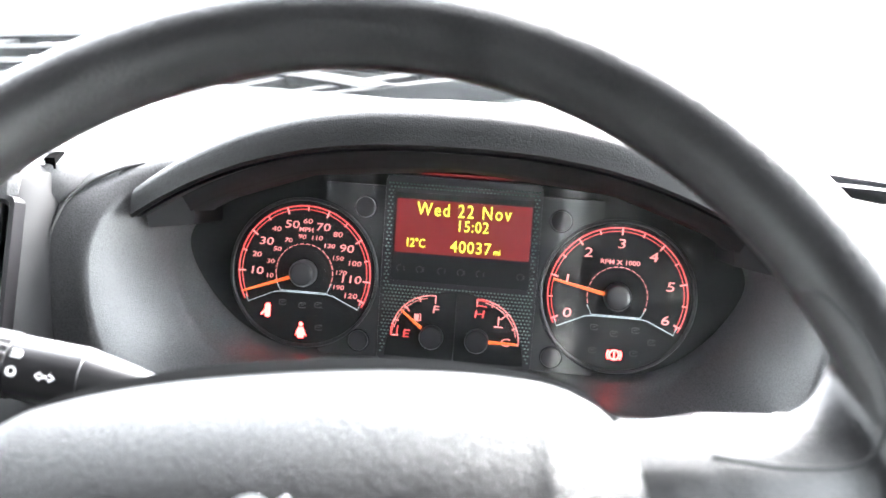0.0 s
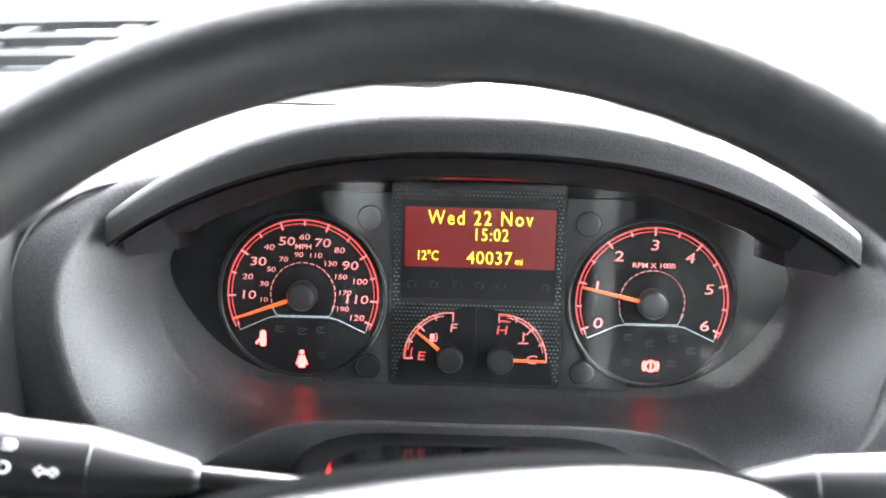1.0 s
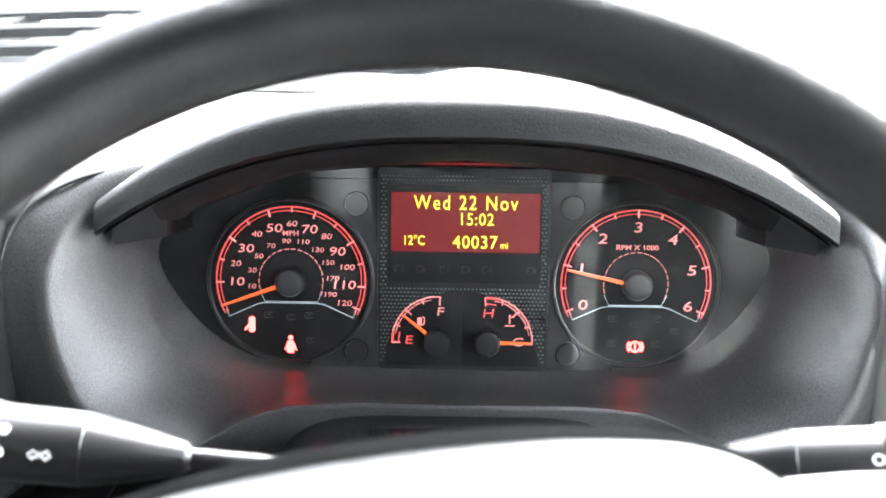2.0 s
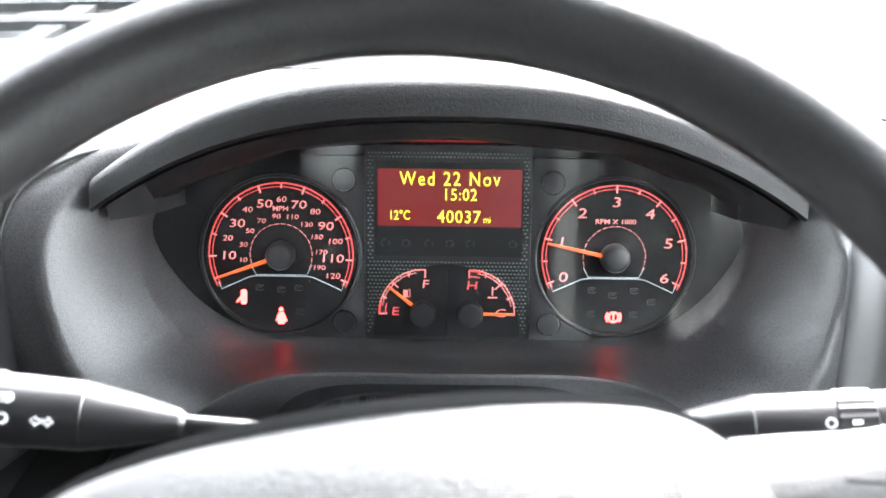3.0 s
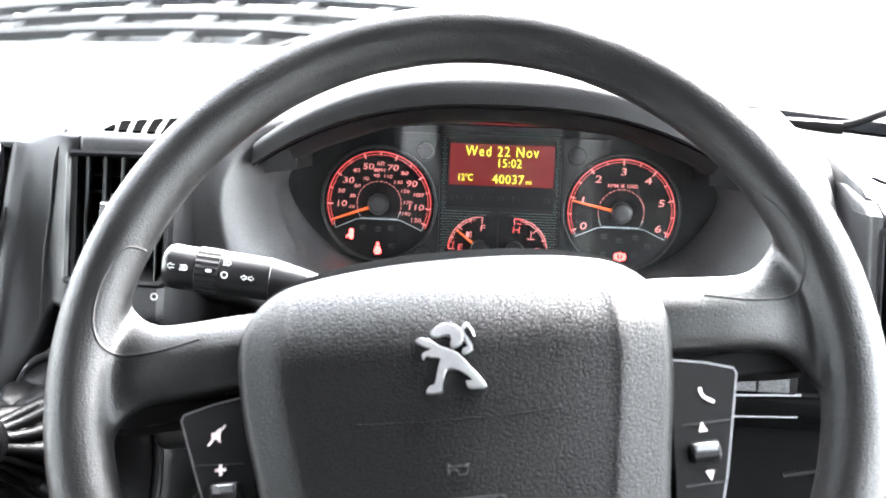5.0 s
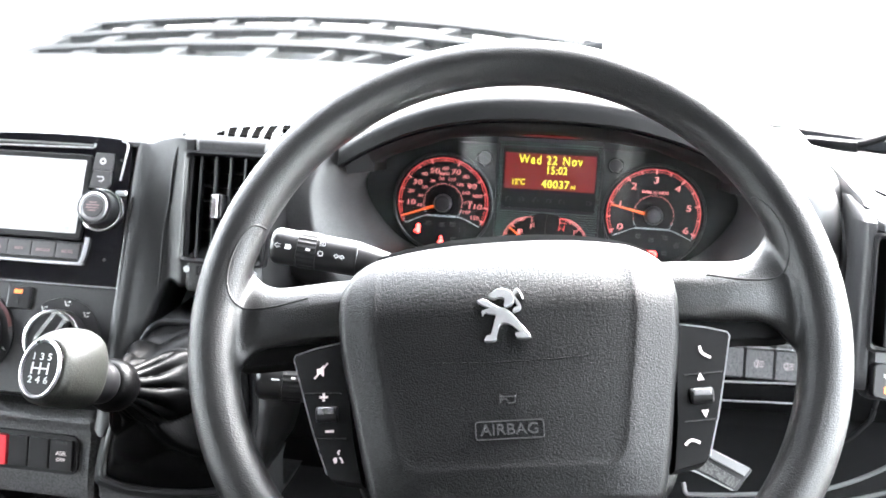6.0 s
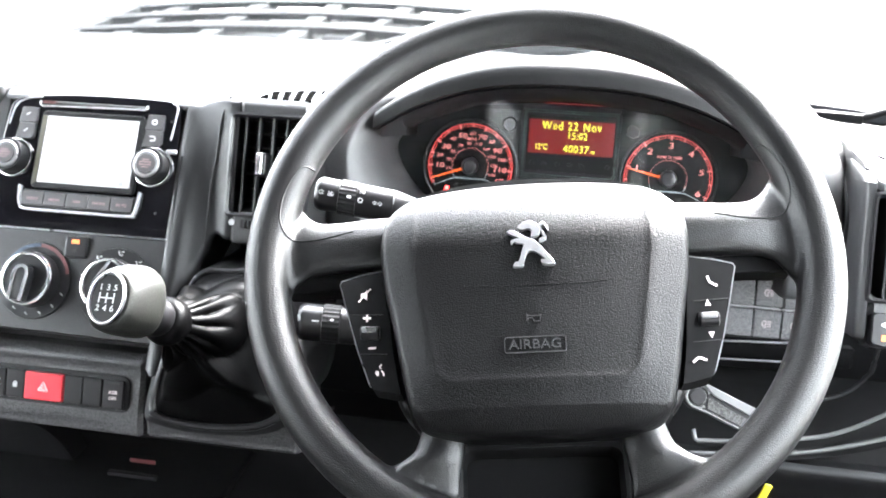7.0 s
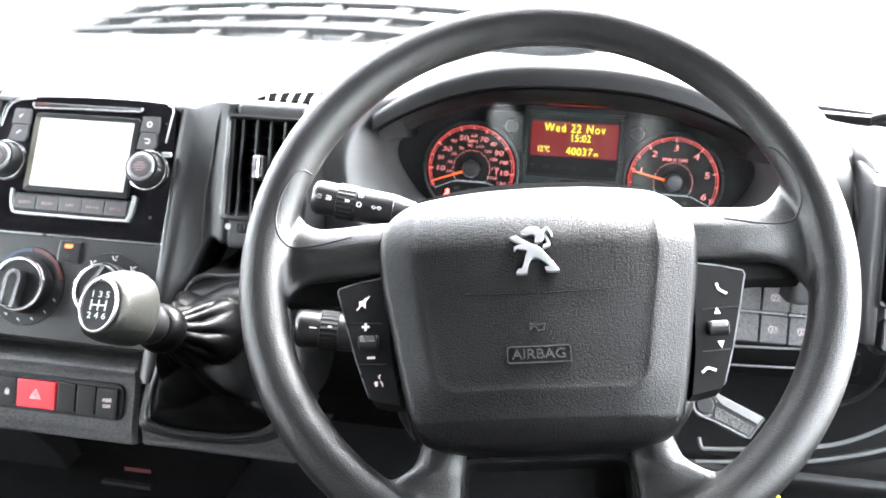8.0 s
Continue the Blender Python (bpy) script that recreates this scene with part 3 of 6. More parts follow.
half = [
    [(0, 0.530, 1.128), (0.09, 0.528, 1.12), (0.148, 0.523, 1.098), (0.1685, 0.516, 1.075), (0.150, 0.509, 1.040), (0.118, 0.505, 1.0175), (0.075, 0.502, 1.0145), (0, 0.502, 1.0145)],
    [(0, 0.522, 1.140), (0.095, 0.520, 1.132), (0.152, 0.512, 1.104), (0.1725, 0.500, 1.076), (0.1545, 0.492, 1.038), (0.1210, 0.488, 1.0155), (0.08, 0.485, 1.0100), (0, 0.485, 1.0100)],
    [(0, 0.515, 1.146), (0.10, 0.512, 1.138), (0.160, 0.500, 1.113), (0.1810, 0.479, 1.080), (0.1640, 0.466, 1.0345), (0.1280, 0.462, 1.0110), (0.085, 0.464, 1.0140), (0, 0.464, 1.0155)],
    [(0, 0.515, 1.148), (0.10, 0.512, 1.140), (0.168, 0.491, 1.119), (0.1925, 0.4625, 1.085), (0.1775, 0.446, 1.0310), (0.1390, 0.440, 1.0070), (0.089, 0.455, 1.0175), (0, 0.455, 1.0198)],
    [(0, 0.515, 1.148), (0.10, 0.512, 1.140), (0.174, 0.486, 1.122), (0.2010, 0.4540, 1.089), (0.1870, 0.436, 1.0285), (0.1470, 0.430, 1.0042), (0.091, 0.4515, 1.0178), (0, 0.4515, 1.0204)],
    [(0, 0.516, 1.148), (0.105, 0.513, 1.141), (0.1775, 0.485, 1.1245), (0.2050, 0.4520, 1.0905), (0.1910, 0.434, 1.0270), (0.1500, 0.428, 1.0020), (0.092, 0.4500, 1.0160), (0, 0.4500, 1.0185)],
    [(0, 0.518, 1.148), (0.11, 0.516, 1.141), (0.1825, 0.486, 1.128), (0.2100, 0.4545, 1.092), (0.1960, 0.4360, 1.0250), (0.1535, 0.431, 0.9990), (0.094, 0.4510, 1.0070), (0, 0.4510, 1.0090)],
    [(0, 0.525, 1.146), (0.115, 0.522, 1.140), (0.192, 0.491, 1.131), (0.2220, 0.4555, 1.096), (0.2070, 0.4380, 1.0200), (0.1580, 0.438, 0.9955), (0.096, 0.453, 0.980), (0, 0.453, 0.980)],
    [(0, 0.540, 1.140), (0.118, 0.54, 1.135), (0.202, 0.505, 1.131), (0.2400, 0.4580, 1.100), (0.2260, 0.4420, 1.0140), (0.1620, 0.452, 0.990), (0.098, 0.47, 0.965), (0, 0.47, 0.965)],
    [(0, 0.56, 1.13), (0.12, 0.56, 1.13), (0.209, 0.54, 1.128), (0.2490, 0.470, 1.100), (0.2360, 0.456, 1.010), (0.164, 0.49, 0.985), (0.1, 0.49, 0.94), (0, 0.49, 0.94)],
]
# the driver's outer side rolls over earlier and falls away towards the door
OUTER = {3: ((0.1915, 0.4630), (0.1785, 0.4465)), 4: ((0.1975, 0.4560), (0.1850, 0.4380)), 5: ((0.2015, 0.4542), (0.1885, 0.4360)), 6: ((0.2065, 0.4595), (0.1930, 0.4365)), 7: ((0.2180, 0.4700), (0.2050, 0.4405)), 8: ((0.2340, 0.4850), (0.2220, 0.4490)), 9: ((0.2480, 0.4980), (0.2360, 0.4620))}
loops = []
for k, h in enumerate(half):
    loop = mirrored(h)
    for i, (x, y) in zip((3, 4), OUTER.get(k, ())):
        loop[i] = (x, y, loop[i][2])
    loops.append(smooth_line(loop, 112, True))
bm = loft(bmesh.new(), loops, caps=False)
part("bowl", bm, PLASTIC, binnacle, "", 60)


def hood_section(s):
    """Outline of the hood across, at s from -1 to 1."""
    a = abs(s)
    x = 0.1815 * s
    lip = 1.1055 + 0.0525 * (1 - a ** 2.5)
    top = lip + 0.0195 - 0.004 * a ** 2
    k = 1 - 0.5 * a * a
    d = top - lip
    back = 0.497 + 0.006 * (1 - a * a)
    yl = 0.4635 - 0.004 * (1 - a * a)
    pts = [(yl + 0.0015, lip), (yl - 0.0005, lip + 0.0025), (yl + 0.0006, lip + 0.005), (yl + 0.0028 * k, lip + 0.5 * d), (yl + 0.0058 * k, lip + 0.8 * d), (yl + 0.0115 * k, lip + 0.96 * d), (yl + 0.022 * k, top),
           (back + 0.030, top - 0.008), (back + 0.07, 1.118 - 0.01 * a), (back + 0.04, 1.112 - 0.01 * a), (yl + 0.055, lip - 0.002), (yl + 0.02, lip - 0.003)]
    return [(x, y, z) for y, z in pts]


rings = [hood_section(s) for s in np.linspace(-1, 1, 61)]
ends = [[(x * 1.004, y + 0.002, z * 0.5 + 0.5 * 1.109) for x, y, z in rings[0]]], [[(x * 1.004, y + 0.002, z * 0.5 + 0.5 * 1.109) for x, y, z in rings[-1]]]
bm = loft(bmesh.new(), ends[0] + rings + ends[1])
part("hood", bm, HOOD, binnacle, "arched overhanging hood", 38)
# black sheet under the hood that paints the shade on the bowl's upper wall
rows = []
for s in np.linspace(-0.985, 0.985, 49):
    a = abs(s)
    x, lip, yl = 0.1815 * s, 1.1055 + 0.0525 * (1 - a ** 2.5), 0.4635 - 0.004 * (1 - a * a)
    inner = float(np.interp(abs(x), (0, 0.09, 0.148, 0.17), (1.129, 1.121, 1.1005, 1.083)))
    rows.append([(x, yl + 0.004, lip - 0.0022), (x * 0.995, yl + 0.022, lip - 0.0055), (x * 0.985, 0.5 * yl + 0.258, 0.55 * lip + 0.45 * inner - 0.004), (x * 0.975, 0.516, inner + 0.002), (x * 0.975, 0.522, inner + 0.006), (x, yl + 0.030, lip + 0.001)])
part("soffit_shade", loft(bmesh.new(), rows), MATT, binnacle, "underside of the hood, shade painted black", 50)
for sx in (1, -1):
    bm = bmesh.new()
    loft(bm, [[(sx * x, y, z) for x, y, z in r] for r in (
        [(0.152, 0.488, 1.120), (0.1775, 0.474, 1.1095), (0.1765, 0.476, 1.0965), (0.156, 0.492, 1.0945)],
        [(0.150, 0.535, 1.118), (0.182, 0.52, 1.112), (0.182, 0.52, 1.088), (0.15, 0.53, 1.085)])])
    part("hood_foot", bm, MATT, binnacle)


# ---- steering wheel ----
WHEEL = pose(-0.0019, 0.1699, 1.0981, 47.962, -5.408, 7.46) @ Matrix.Translation((-0.0010, -0.0085, 0)) @ Matrix.Scale(0.953, 4)
wheel = thing("steering_wheel", WHEEL, "black four-spoke steering wheel with airbag cover", "steering wheel")
R, TR, TW = 0.1843, 0.0157, 0.0156
RX, RY = 0.0026, 0.0089   # the rim's middle lies above the hub


def rim_and_spokes():
    bm = bmesh.new()
    N, K = 160, 20
    rings = []
    for i in range(N):
        a = 2 * math.pi * i / N
        rings.append([(RX + (R + TR * math.cos(p)) * math.cos(a), RY + (R + TR * math.cos(p)) * math.sin(a), TW * math.sin(p)) for p in np.linspace(0, 2 * math.pi, K, endpoint=False)])
    loft(bm, rings + rings[:1], caps=False)
    bmesh.ops.remove_doubles(bm, verts=bm.verts[:], dist=1e-6)
    for sx in (1, -1):
        # level spoke, wider where it meets the rim
        rows = []
        for u, v0, v1, zf, zb in ((0.086, 0.004, 0.0480, 0.010, -0.02), (0.112, 0.004, 0.0465, 0.010, -0.016), (0.131, 0.0035, 0.0450, 0.009, -0.014), (0.143, 0.003, 0.0450, 0.007, -0.013), (0.150, 0.002, 0.0465, 0.0055, -0.012), (0.1555, 0.000, 0.0500, 0.004, -0.011), (0.160, -0.004, 0.0550, 0.003, -0.010), (0.164, -0.010, 0.0610, 0.003, -0.010), (0.170, -0.020, 0.0680, 0.003, -0.010), (0.177, -0.030, 0.0720, 0.003, -0.008)):
            c, h = (v0 + v1) / 2, (v1 - v0) / 2
            rows.append([(sx * u, c + h * abs(math.cos(p)) ** (0.85 if math.cos(p) > 0 else 0.6) * (1 if math.cos(p) > 0 else -1), (zf + zb) / 2 + (zf - zb) / 2 * math.sin(p) - 0.0095 * max(math.cos(p), 0)) for p in np.linspace(0, 2 * math.pi, 20, endpoint=False)])
        loft(bm, rows)
        # lower spoke
        rows = []
        for y, x0, x1, zf, zb in ((-0.092, 0.044, 0.0760, 0.002, -0.03), (-0.108, 0.047, 0.0780, 0.005, -0.022), (-0.119, 0.0485, 0.0815, 0.007, -0.018), (-0.1265, 0.050, 0.0925, 0.008, -0.015), (-0.1315, 0.051, 0.110, 0.006, -0.013), (-0.142, 0.052, 0.122, 0.003, -0.011), (-0.158, 0.052, 0.118, 0.002, -0.010)):
            rows.append([(sx * ((x0 + x1) / 2 + (x1 - x0) / 2 * math.cos(p)), y, (zf + zb) / 2 + (zf - zb) / 2 * math.sin(p)) for p in np.linspace(0, 2 * math.pi, 20, endpoint=False)])
        loft(bm, rows)
    # core behind the cover
    prism(bm, rounded(0.19, 0.13, 0.03, 6, (0, -0.04)), -0.045, -0.004, 0.01)
    return bm


rim = part("rim", rim_and_spokes(), RUBBER, wheel, "grained black rim with moulded spokes", 180)
rim.modifiers.clear()
md = rim.modifiers.new("melt", "REMESH")
md.mode, md.voxel_size, md.use_smooth_shade = "VOXEL", 0.0019, True
md = rim.modifiers.new("soften", "SMOOTH")
md.factor, md.iterations = 0.6, 14
bpy.context.view_layer.update()
rim_mesh = bpy.data.meshes.new_from_object(rim.evaluated_get(bpy.context.evaluated_depsgraph_get()))
rim.modifiers.clear()
rim.data = rim_mesh
rim_mesh.materials.clear()
rim_mesh.materials.append(RUBBER)
for p in rim_mesh.polygons:
    p.use_smooth = True
tree = BVHTree.FromPolygons([v.co for v in rim_mesh.vertices], [p.vertices for p in rim_mesh.polygons])

# seams of the thumb rests, laid on the surface
for sx in (1, -1):
    line = smooth_line([(sx * 0.1215, 0.0305, 0), (sx * 0.140, 0.0268, 0), (sx * 0.158, 0.0267, 0), (sx * 0.168, 0.0305, 0), (sx * 0.1715, 0.0435, 0), (sx * 0.1677, 0.0625, 0), (sx * 0.1585, 0.0785, 0), (sx * 0.1495, 0.0805, 0)], 72)
    on = []
    for q in line:
        hit = tree.ray_cast(Vector((q.x, q.y, 0.1)), Vector((0, 0, -1)))
        if hit[0]:
            on.append(hit[0] + Vector((0, 0, -0.0002)))
    part("thumb_seam", tube(bmesh.new(), on, 0.0008, 6), MATT, wheel)


# airbag cover
def cover_edge(n=240):
    right = [(0, 0.0665, 0), (0.05, 0.0630, 0), (0.086, 0.0520, 0), (0.1005, 0.030, 0), (0.1000, -0.005, 0), (0.0928, -0.043, 0), (0.0855, -0.080, 0), (0.0785, -0.1025, 0), (0.064, -0.1125, 0), (0.035, -0.1155, 0), (0, -0.116, 0)]
    return smooth_line(right + [(-x, y, 0) for x, y, z in right[-2:0:-1]], n, True)


edge = cover_edge()
mid = Vector((0, -0.035, 0))


def cover_height(x, y):
    qx, qy = abs(x + 0.0015) - 0.0640 + 0.185 * max(0, -y), -0.0705 - y
    d = math.hypot(qx, qy) - 0.012 if qx > 0 and qy > 0 else max(qx, qy) - 0.012
    out = max(0.0, d)
    top = max(0.0, y - 0.006)
    low = max(0.0, -0.099 - y)
    step = 0.0011 / (1 + math.exp(-max(min(d / 0.0016, 30), -30)))
    return 0.0330 - 0.27 * out - 10.3 * top * top - 0.5 * low - 16 * low * low - 0.7 * x * x + step - 0.02 * (y + 0.03) ** 2


bm = bmesh.new()
rings = []
for s, drop in ((1.0, 0.032), (1.0, 0.012), (0.998, 0.0075), (0.990, 0.0036), (0.975, 0.0012), (0.955, 0.0002)):
    rings.append([(mid.x + (p.x - mid.x) * s, mid.y + (p.y - mid.y) * s, cover_height(mid.x + (p.x - mid.x) * s, mid.y + (p.y - mid.y) * s) - drop) for p in edge])
for s in np.linspace(0.945, 0.02, 120):
    rings.append([(mid.x + (p.x - mid.x) * s, mid.y + (p.y - mid.y) * s, cover_height(mid.x + (p.x - mid.x) * s, mid.y + (p.y - mid.y) * s)) for p in edge])
loft(bm, rings)
cover = part("airbag_cover", bm, COVER, wheel, "padded grained cover", 60)
ZC = cover_height(0, -0.03)
# dark gap round the cover
bm = bmesh.new()
loft(bm, [[(mid.x + (p.x - mid.x) * s, mid.y + (p.y - mid.y) * s, z) for p in edge] for s, z in ((1.022, -0.03), (1.022, -0.0045), (0.99, -0.006))])
part("cover_gap", bm, SEAL, wheel)

# emblem: plain rampant shape in chrome
def emblem_piece(outline, h):
    bm = bmesh.new()
    prism(bm, [(q.x, q.y) for q in smooth_line([(-0.0020 + x * 0.00086, 0.0050 + y * 0.00086, 0) for x, y in outline], len(outline) * 4, True)], ZC - 0.001, ZC + h, 0.0007)
    return bm


emblem = part("emblem", emblem_piece([(-17, 9), (-12, 10), (-4, 5), (4, 1), (11, -8), (16, -15), (17, -18), (9, -18), (8, -15), (11, -14), (4, -8), (-2, -8), (-5, -15), (-6, -19), (-13, -19), (-12, -16), (-9, -15), (-6, -5), (-5, -1), (-10, 0), (-12, 1), (-14, -1), (-14, 2), (-9, 4), (-13, 6)], 0.0028), BADGE, cover, "chrome emblem in relief")
part("emblem_head", emblem_piece([(-9, 12), (-5, 16), (1, 17), (6, 14), (8, 9), (6, 5), (1, 4), (2, 9), (-2, 11), (-6, 10)], 0.0030), BADGE, cover)
part("emblem_tail", emblem_piece([(7, 0), (12, 2), (11, 7), (8, 12), (10, 15), (13, 13), (14, 9), (12, 14), (10, 16.5), (6.5, 13), (9, 6), (10, 3), (7, 2)], 0.0026), BADGE, cover)
# horn sign and raised lettering
writing("AIRBAG", 0.0086, (-0.0022, -0.0617), cover_height(0, -0.0617) + 0.0002, MOULDED, cover, 1.08, "raised_lettering", thick=0.0005, bold=0.0)
bm = bmesh.new()
ribbon(bm, rounded(0.0375, 0.0098, 0.0015, 4, (-0.0022, -0.0617)) + rounded(0.0375, 0.0098, 0.0015, 4, (-0.0022, -0.0617))[:1], 0.0006, ZC - 0.003, cover_height(0, -0.0617) + 0.0006)
part("lettering_frame", bm, MOULDED, cover)
bm = bmesh.new()
ribbon(bm, [(-0.0066, -0.0468), (-0.0066, -0.0420), (-0.0058, -0.0432), (0.0016, -0.0434), (0.0024, -0.0424), (0.0014, -0.0468), (-0.0020, -0.0470), (-0.0030, -0.0446), (-0.0058, -0.0446), (-0.0066, -0.0468)], 0.0006, ZC - 0.002, ZC + 0.0006)
part("horn_symbol", bm, MOULDED, cover)
bm = tube(bmesh.new(), [(x, -0.0235 + 0.9 * x * x, cover_height(x, -0.0235 + 0.9 * x * x) - 0.0001) for x in np.linspace(-0.045, 0.045, 40)], 0.00035, 6)
part("tear_line", bm, COVER, cover)

# dark recess between the lower spokes
bm = bmesh.new()
loft(bm, [[(x, y, z) for x, y in rounded(0.1030 - e, 0.078 - e, 0.007, 6, (-0.001, -0.1560))] for e, z in ((-0.014, -0.022), (-0.012, -0.0045), (-0.002, -0.003), (0.003, -0.006), (0.005, -0.036))], caps=False)
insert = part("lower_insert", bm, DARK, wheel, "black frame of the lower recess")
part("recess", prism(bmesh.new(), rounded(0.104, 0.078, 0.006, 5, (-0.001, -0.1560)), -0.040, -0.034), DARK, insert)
# black rear cover under the level spokes
for sx in (1, -1):
    part("spoke_backing", prism(bmesh.new(), [(sx * x, y) for x, y in ((0.095, 0.024), (0.166, 0.024), (0.170, -0.006), (0.158, -0.0065), (0.142, -0.0055), (0.126, -0.0065), (0.095, -0.012))][::sx], -0.028, -0.012, 0.003), DARK, wheel)
# switch pads
for sx, side in ((1, "right"), (-1, "left")):
    pad = part("switch_pad", bm_of(lambda b: prism(b, [(sx * x, y) for x, y in ((0.099, 0.0005), (0.116, -0.0025), (0.1282, -0.0060), (0.1290, -0.0085), (0.1235, -0.0290), (0.1165, -0.0540), (0.1085, -0.0770), (0.1060, -0.0808), (0.088, -0.0848), (0.0925, -0.0587))], -0.012, 0.0085, 0.0012)), DARK, wheel, "satin black switch pad with white symbols")
    bm = bmesh.new()
    ribbon(bm, [(sx * x, y) for x, y in ((0.101, 0.0002), (0.116, -0.0025), (0.1282, -0.0060), (0.1292, -0.0085), (0.1237, -0.0290), (0.1167, -0.0540), (0.1087, -0.0770))], 0.0009, 0.0, 0.0083)
    part("silver_edge", bm, SILVER, pad)
    for y in (-0.0295, -0.0565):
        part("gap_line", ribbon(bmesh.new(), [(sx * (0.097 + 0.1 * (y + 0.06)), y - 0.001), (sx * (0.1230 + 0.27 * (y + 0.03)), y)], 0.0007, 0.006, 0.0088), GREY_HANDLE, pad)
    roller = bmesh.new()
    tube(roller, [(sx * 0.1020, -0.0432, 0.008), (sx * 0.1030, -0.0432, 0.008), (sx * 0.1140, -0.0427, 0.008), (sx * 0.1150, -0.0427, 0.008)], [0.0038, 0.0048, 0.0048, 0.0038], 14)
    ro = part("roller", roller, SATIN, pad, "black thumb roller with silver band")
    part("roller_band", bm_of(lambda b: box(b, (sx * 0.1085, -0.0417, 0.0122), (0.0105, 0.0044, 0.0020), 0.0008, 1)), SILVER, ro)
    zs = 0.0086
    if side == "right":
        part("call_symbol", ribbon(bmesh.new(), smooth_line([(0.1110, -0.0140, 0), (0.1120, -0.0180, 0), (0.1165, -0.0210, 0)], 12), 0.0015, 0.008, zs + 0.0003), PINK, pad)
        part("hang_up_symbol", ribbon(bmesh.new(), smooth_line([(0.0957, -0.0707, 0), (0.0995, -0.0680, 0), (0.1042, -0.0697, 0)], 12), 0.0015, 0.008, zs + 0.0003), PINK, pad)
        for y, d in ((-0.0322, 1), (-0.0532, -1)):
            part("arrow_symbol", prism(bmesh.new(), [(0.1072, y - 0.0018 * d), (0.1112, y - 0.0018 * d), (0.1092, y + 0.0026 * d)][::d], 0.008, zs + 0.0003), PINK, pad)
    else:
        part("mute_symbol", bm_of(lambda b: prism(b, [(-0.1150, -0.0182), (-0.1150, -0.0152), (-0.1132, -0.0152), (-0.1108, -0.0130), (-0.1108, -0.0204), (-0.1132, -0.0182)][::-1], 0.008, zs + 0.0003), lambda b: ribbon(b, [(-0.1165, -0.0212), (-0.1085, -0.0122)], 0.0008, 0.008, zs + 0.0004)), PINK, pad)
        part("plus_symbol", bm_of(lambda b: ribbon(b, [(-0.1132, -0.0326), (-0.1082, -0.0326)], 0.0014, 0.008, zs + 0.0003), lambda b: ribbon(b, [(-0.1107, -0.0351), (-0.1107, -0.0301)], 0.0014, 0.008, zs + 0.00035)), PINK, pad)
        part("minus_symbol", ribbon(bmesh.new(), [(-0.1095, -0.0530), (-0.1045, -0.0530)], 0.0014, 0.008, zs + 0.0003), PINK, pad)
        part("speech_symbol", bm_of(lambda b: prism(b, [(-0.1050, -0.0694), (-0.1040, -0.0682), (-0.1026, -0.0686), (-0.1026, -0.0712), (-0.1040, -0.0716)][::-1], 0.008, zs + 0.0003), lambda b: ribbon(b, smooth_line([(-0.1008, -0.0642, 0), (-0.1020, -0.0654, 0), (-0.1012, -0.0668, 0)], 8), 0.0009, 0.008, zs + 0.0003), lambda b: ribbon(b, smooth_line([(-0.1010, -0.0682, 0), (-0.0998, -0.0698, 0), (-0.0994, -0.0716, 0)], 8), 0.0009, 0.008, zs + 0.0003)), PINK, pad)


# ---- instrument cluster ----
cluster = thing("instrument_cluster", pose(0.0007, 0.4976, 1.0616, 78.391, 0.522, 1.689), "black instrument cluster with red backlit dials", "instrument cluster")
FACE = [(-0.180, 0.020), (-0.165, -0.004), (-0.142, -0.033), (-0.122, -0.047), (-0.06, -0.049), (0.06, -0.049), (0.122, -0.047), (0.142, -0.033), (0.165, -0.004), (0.180, 0.020), (0.160, 0.046), (0.10, 0.064), (0, 0.072), (-0.10, 0.064), (-0.160, 0.046)]
part("back_plate", prism(bmesh.new(), FACE, -0.03, -0.006), DIALFACE, cluster, "matt black plate")
for sx in (1, -1):
    part("side_plate", bm_of(lambda b: prism(b, [(sx * 0.0474, -0.047)] + [(sx * min(max(0.0955 - math.sqrt(max(0.047 ** 2 - (y - 0.0015) ** 2, 0)), 0.0479), 0.084), y) for y in np.linspace(-0.047, 0.058, 40)] + [(sx * 0.0474, 0.058)], -0.006, 0.001)), MATT, cluster, "dark grey filler plate")
    for y in (-0.0378, 0.0445):
        cap = part("screw_cap", disc(bmesh.new(), (sx * 0.059, y), 0.0063, -0.002, 0.0035, 0.0012, 24), SATIN, cluster)
        part("ring", tube(bmesh.new(), [(sx * 0.059 + 0.0066 * math.cos(a), y + 0.0066 * math.sin(a), 0.0012) for a in np.linspace(0, 2 * math.pi, 25)], 0.0005, 6), GLOSSY, cap)


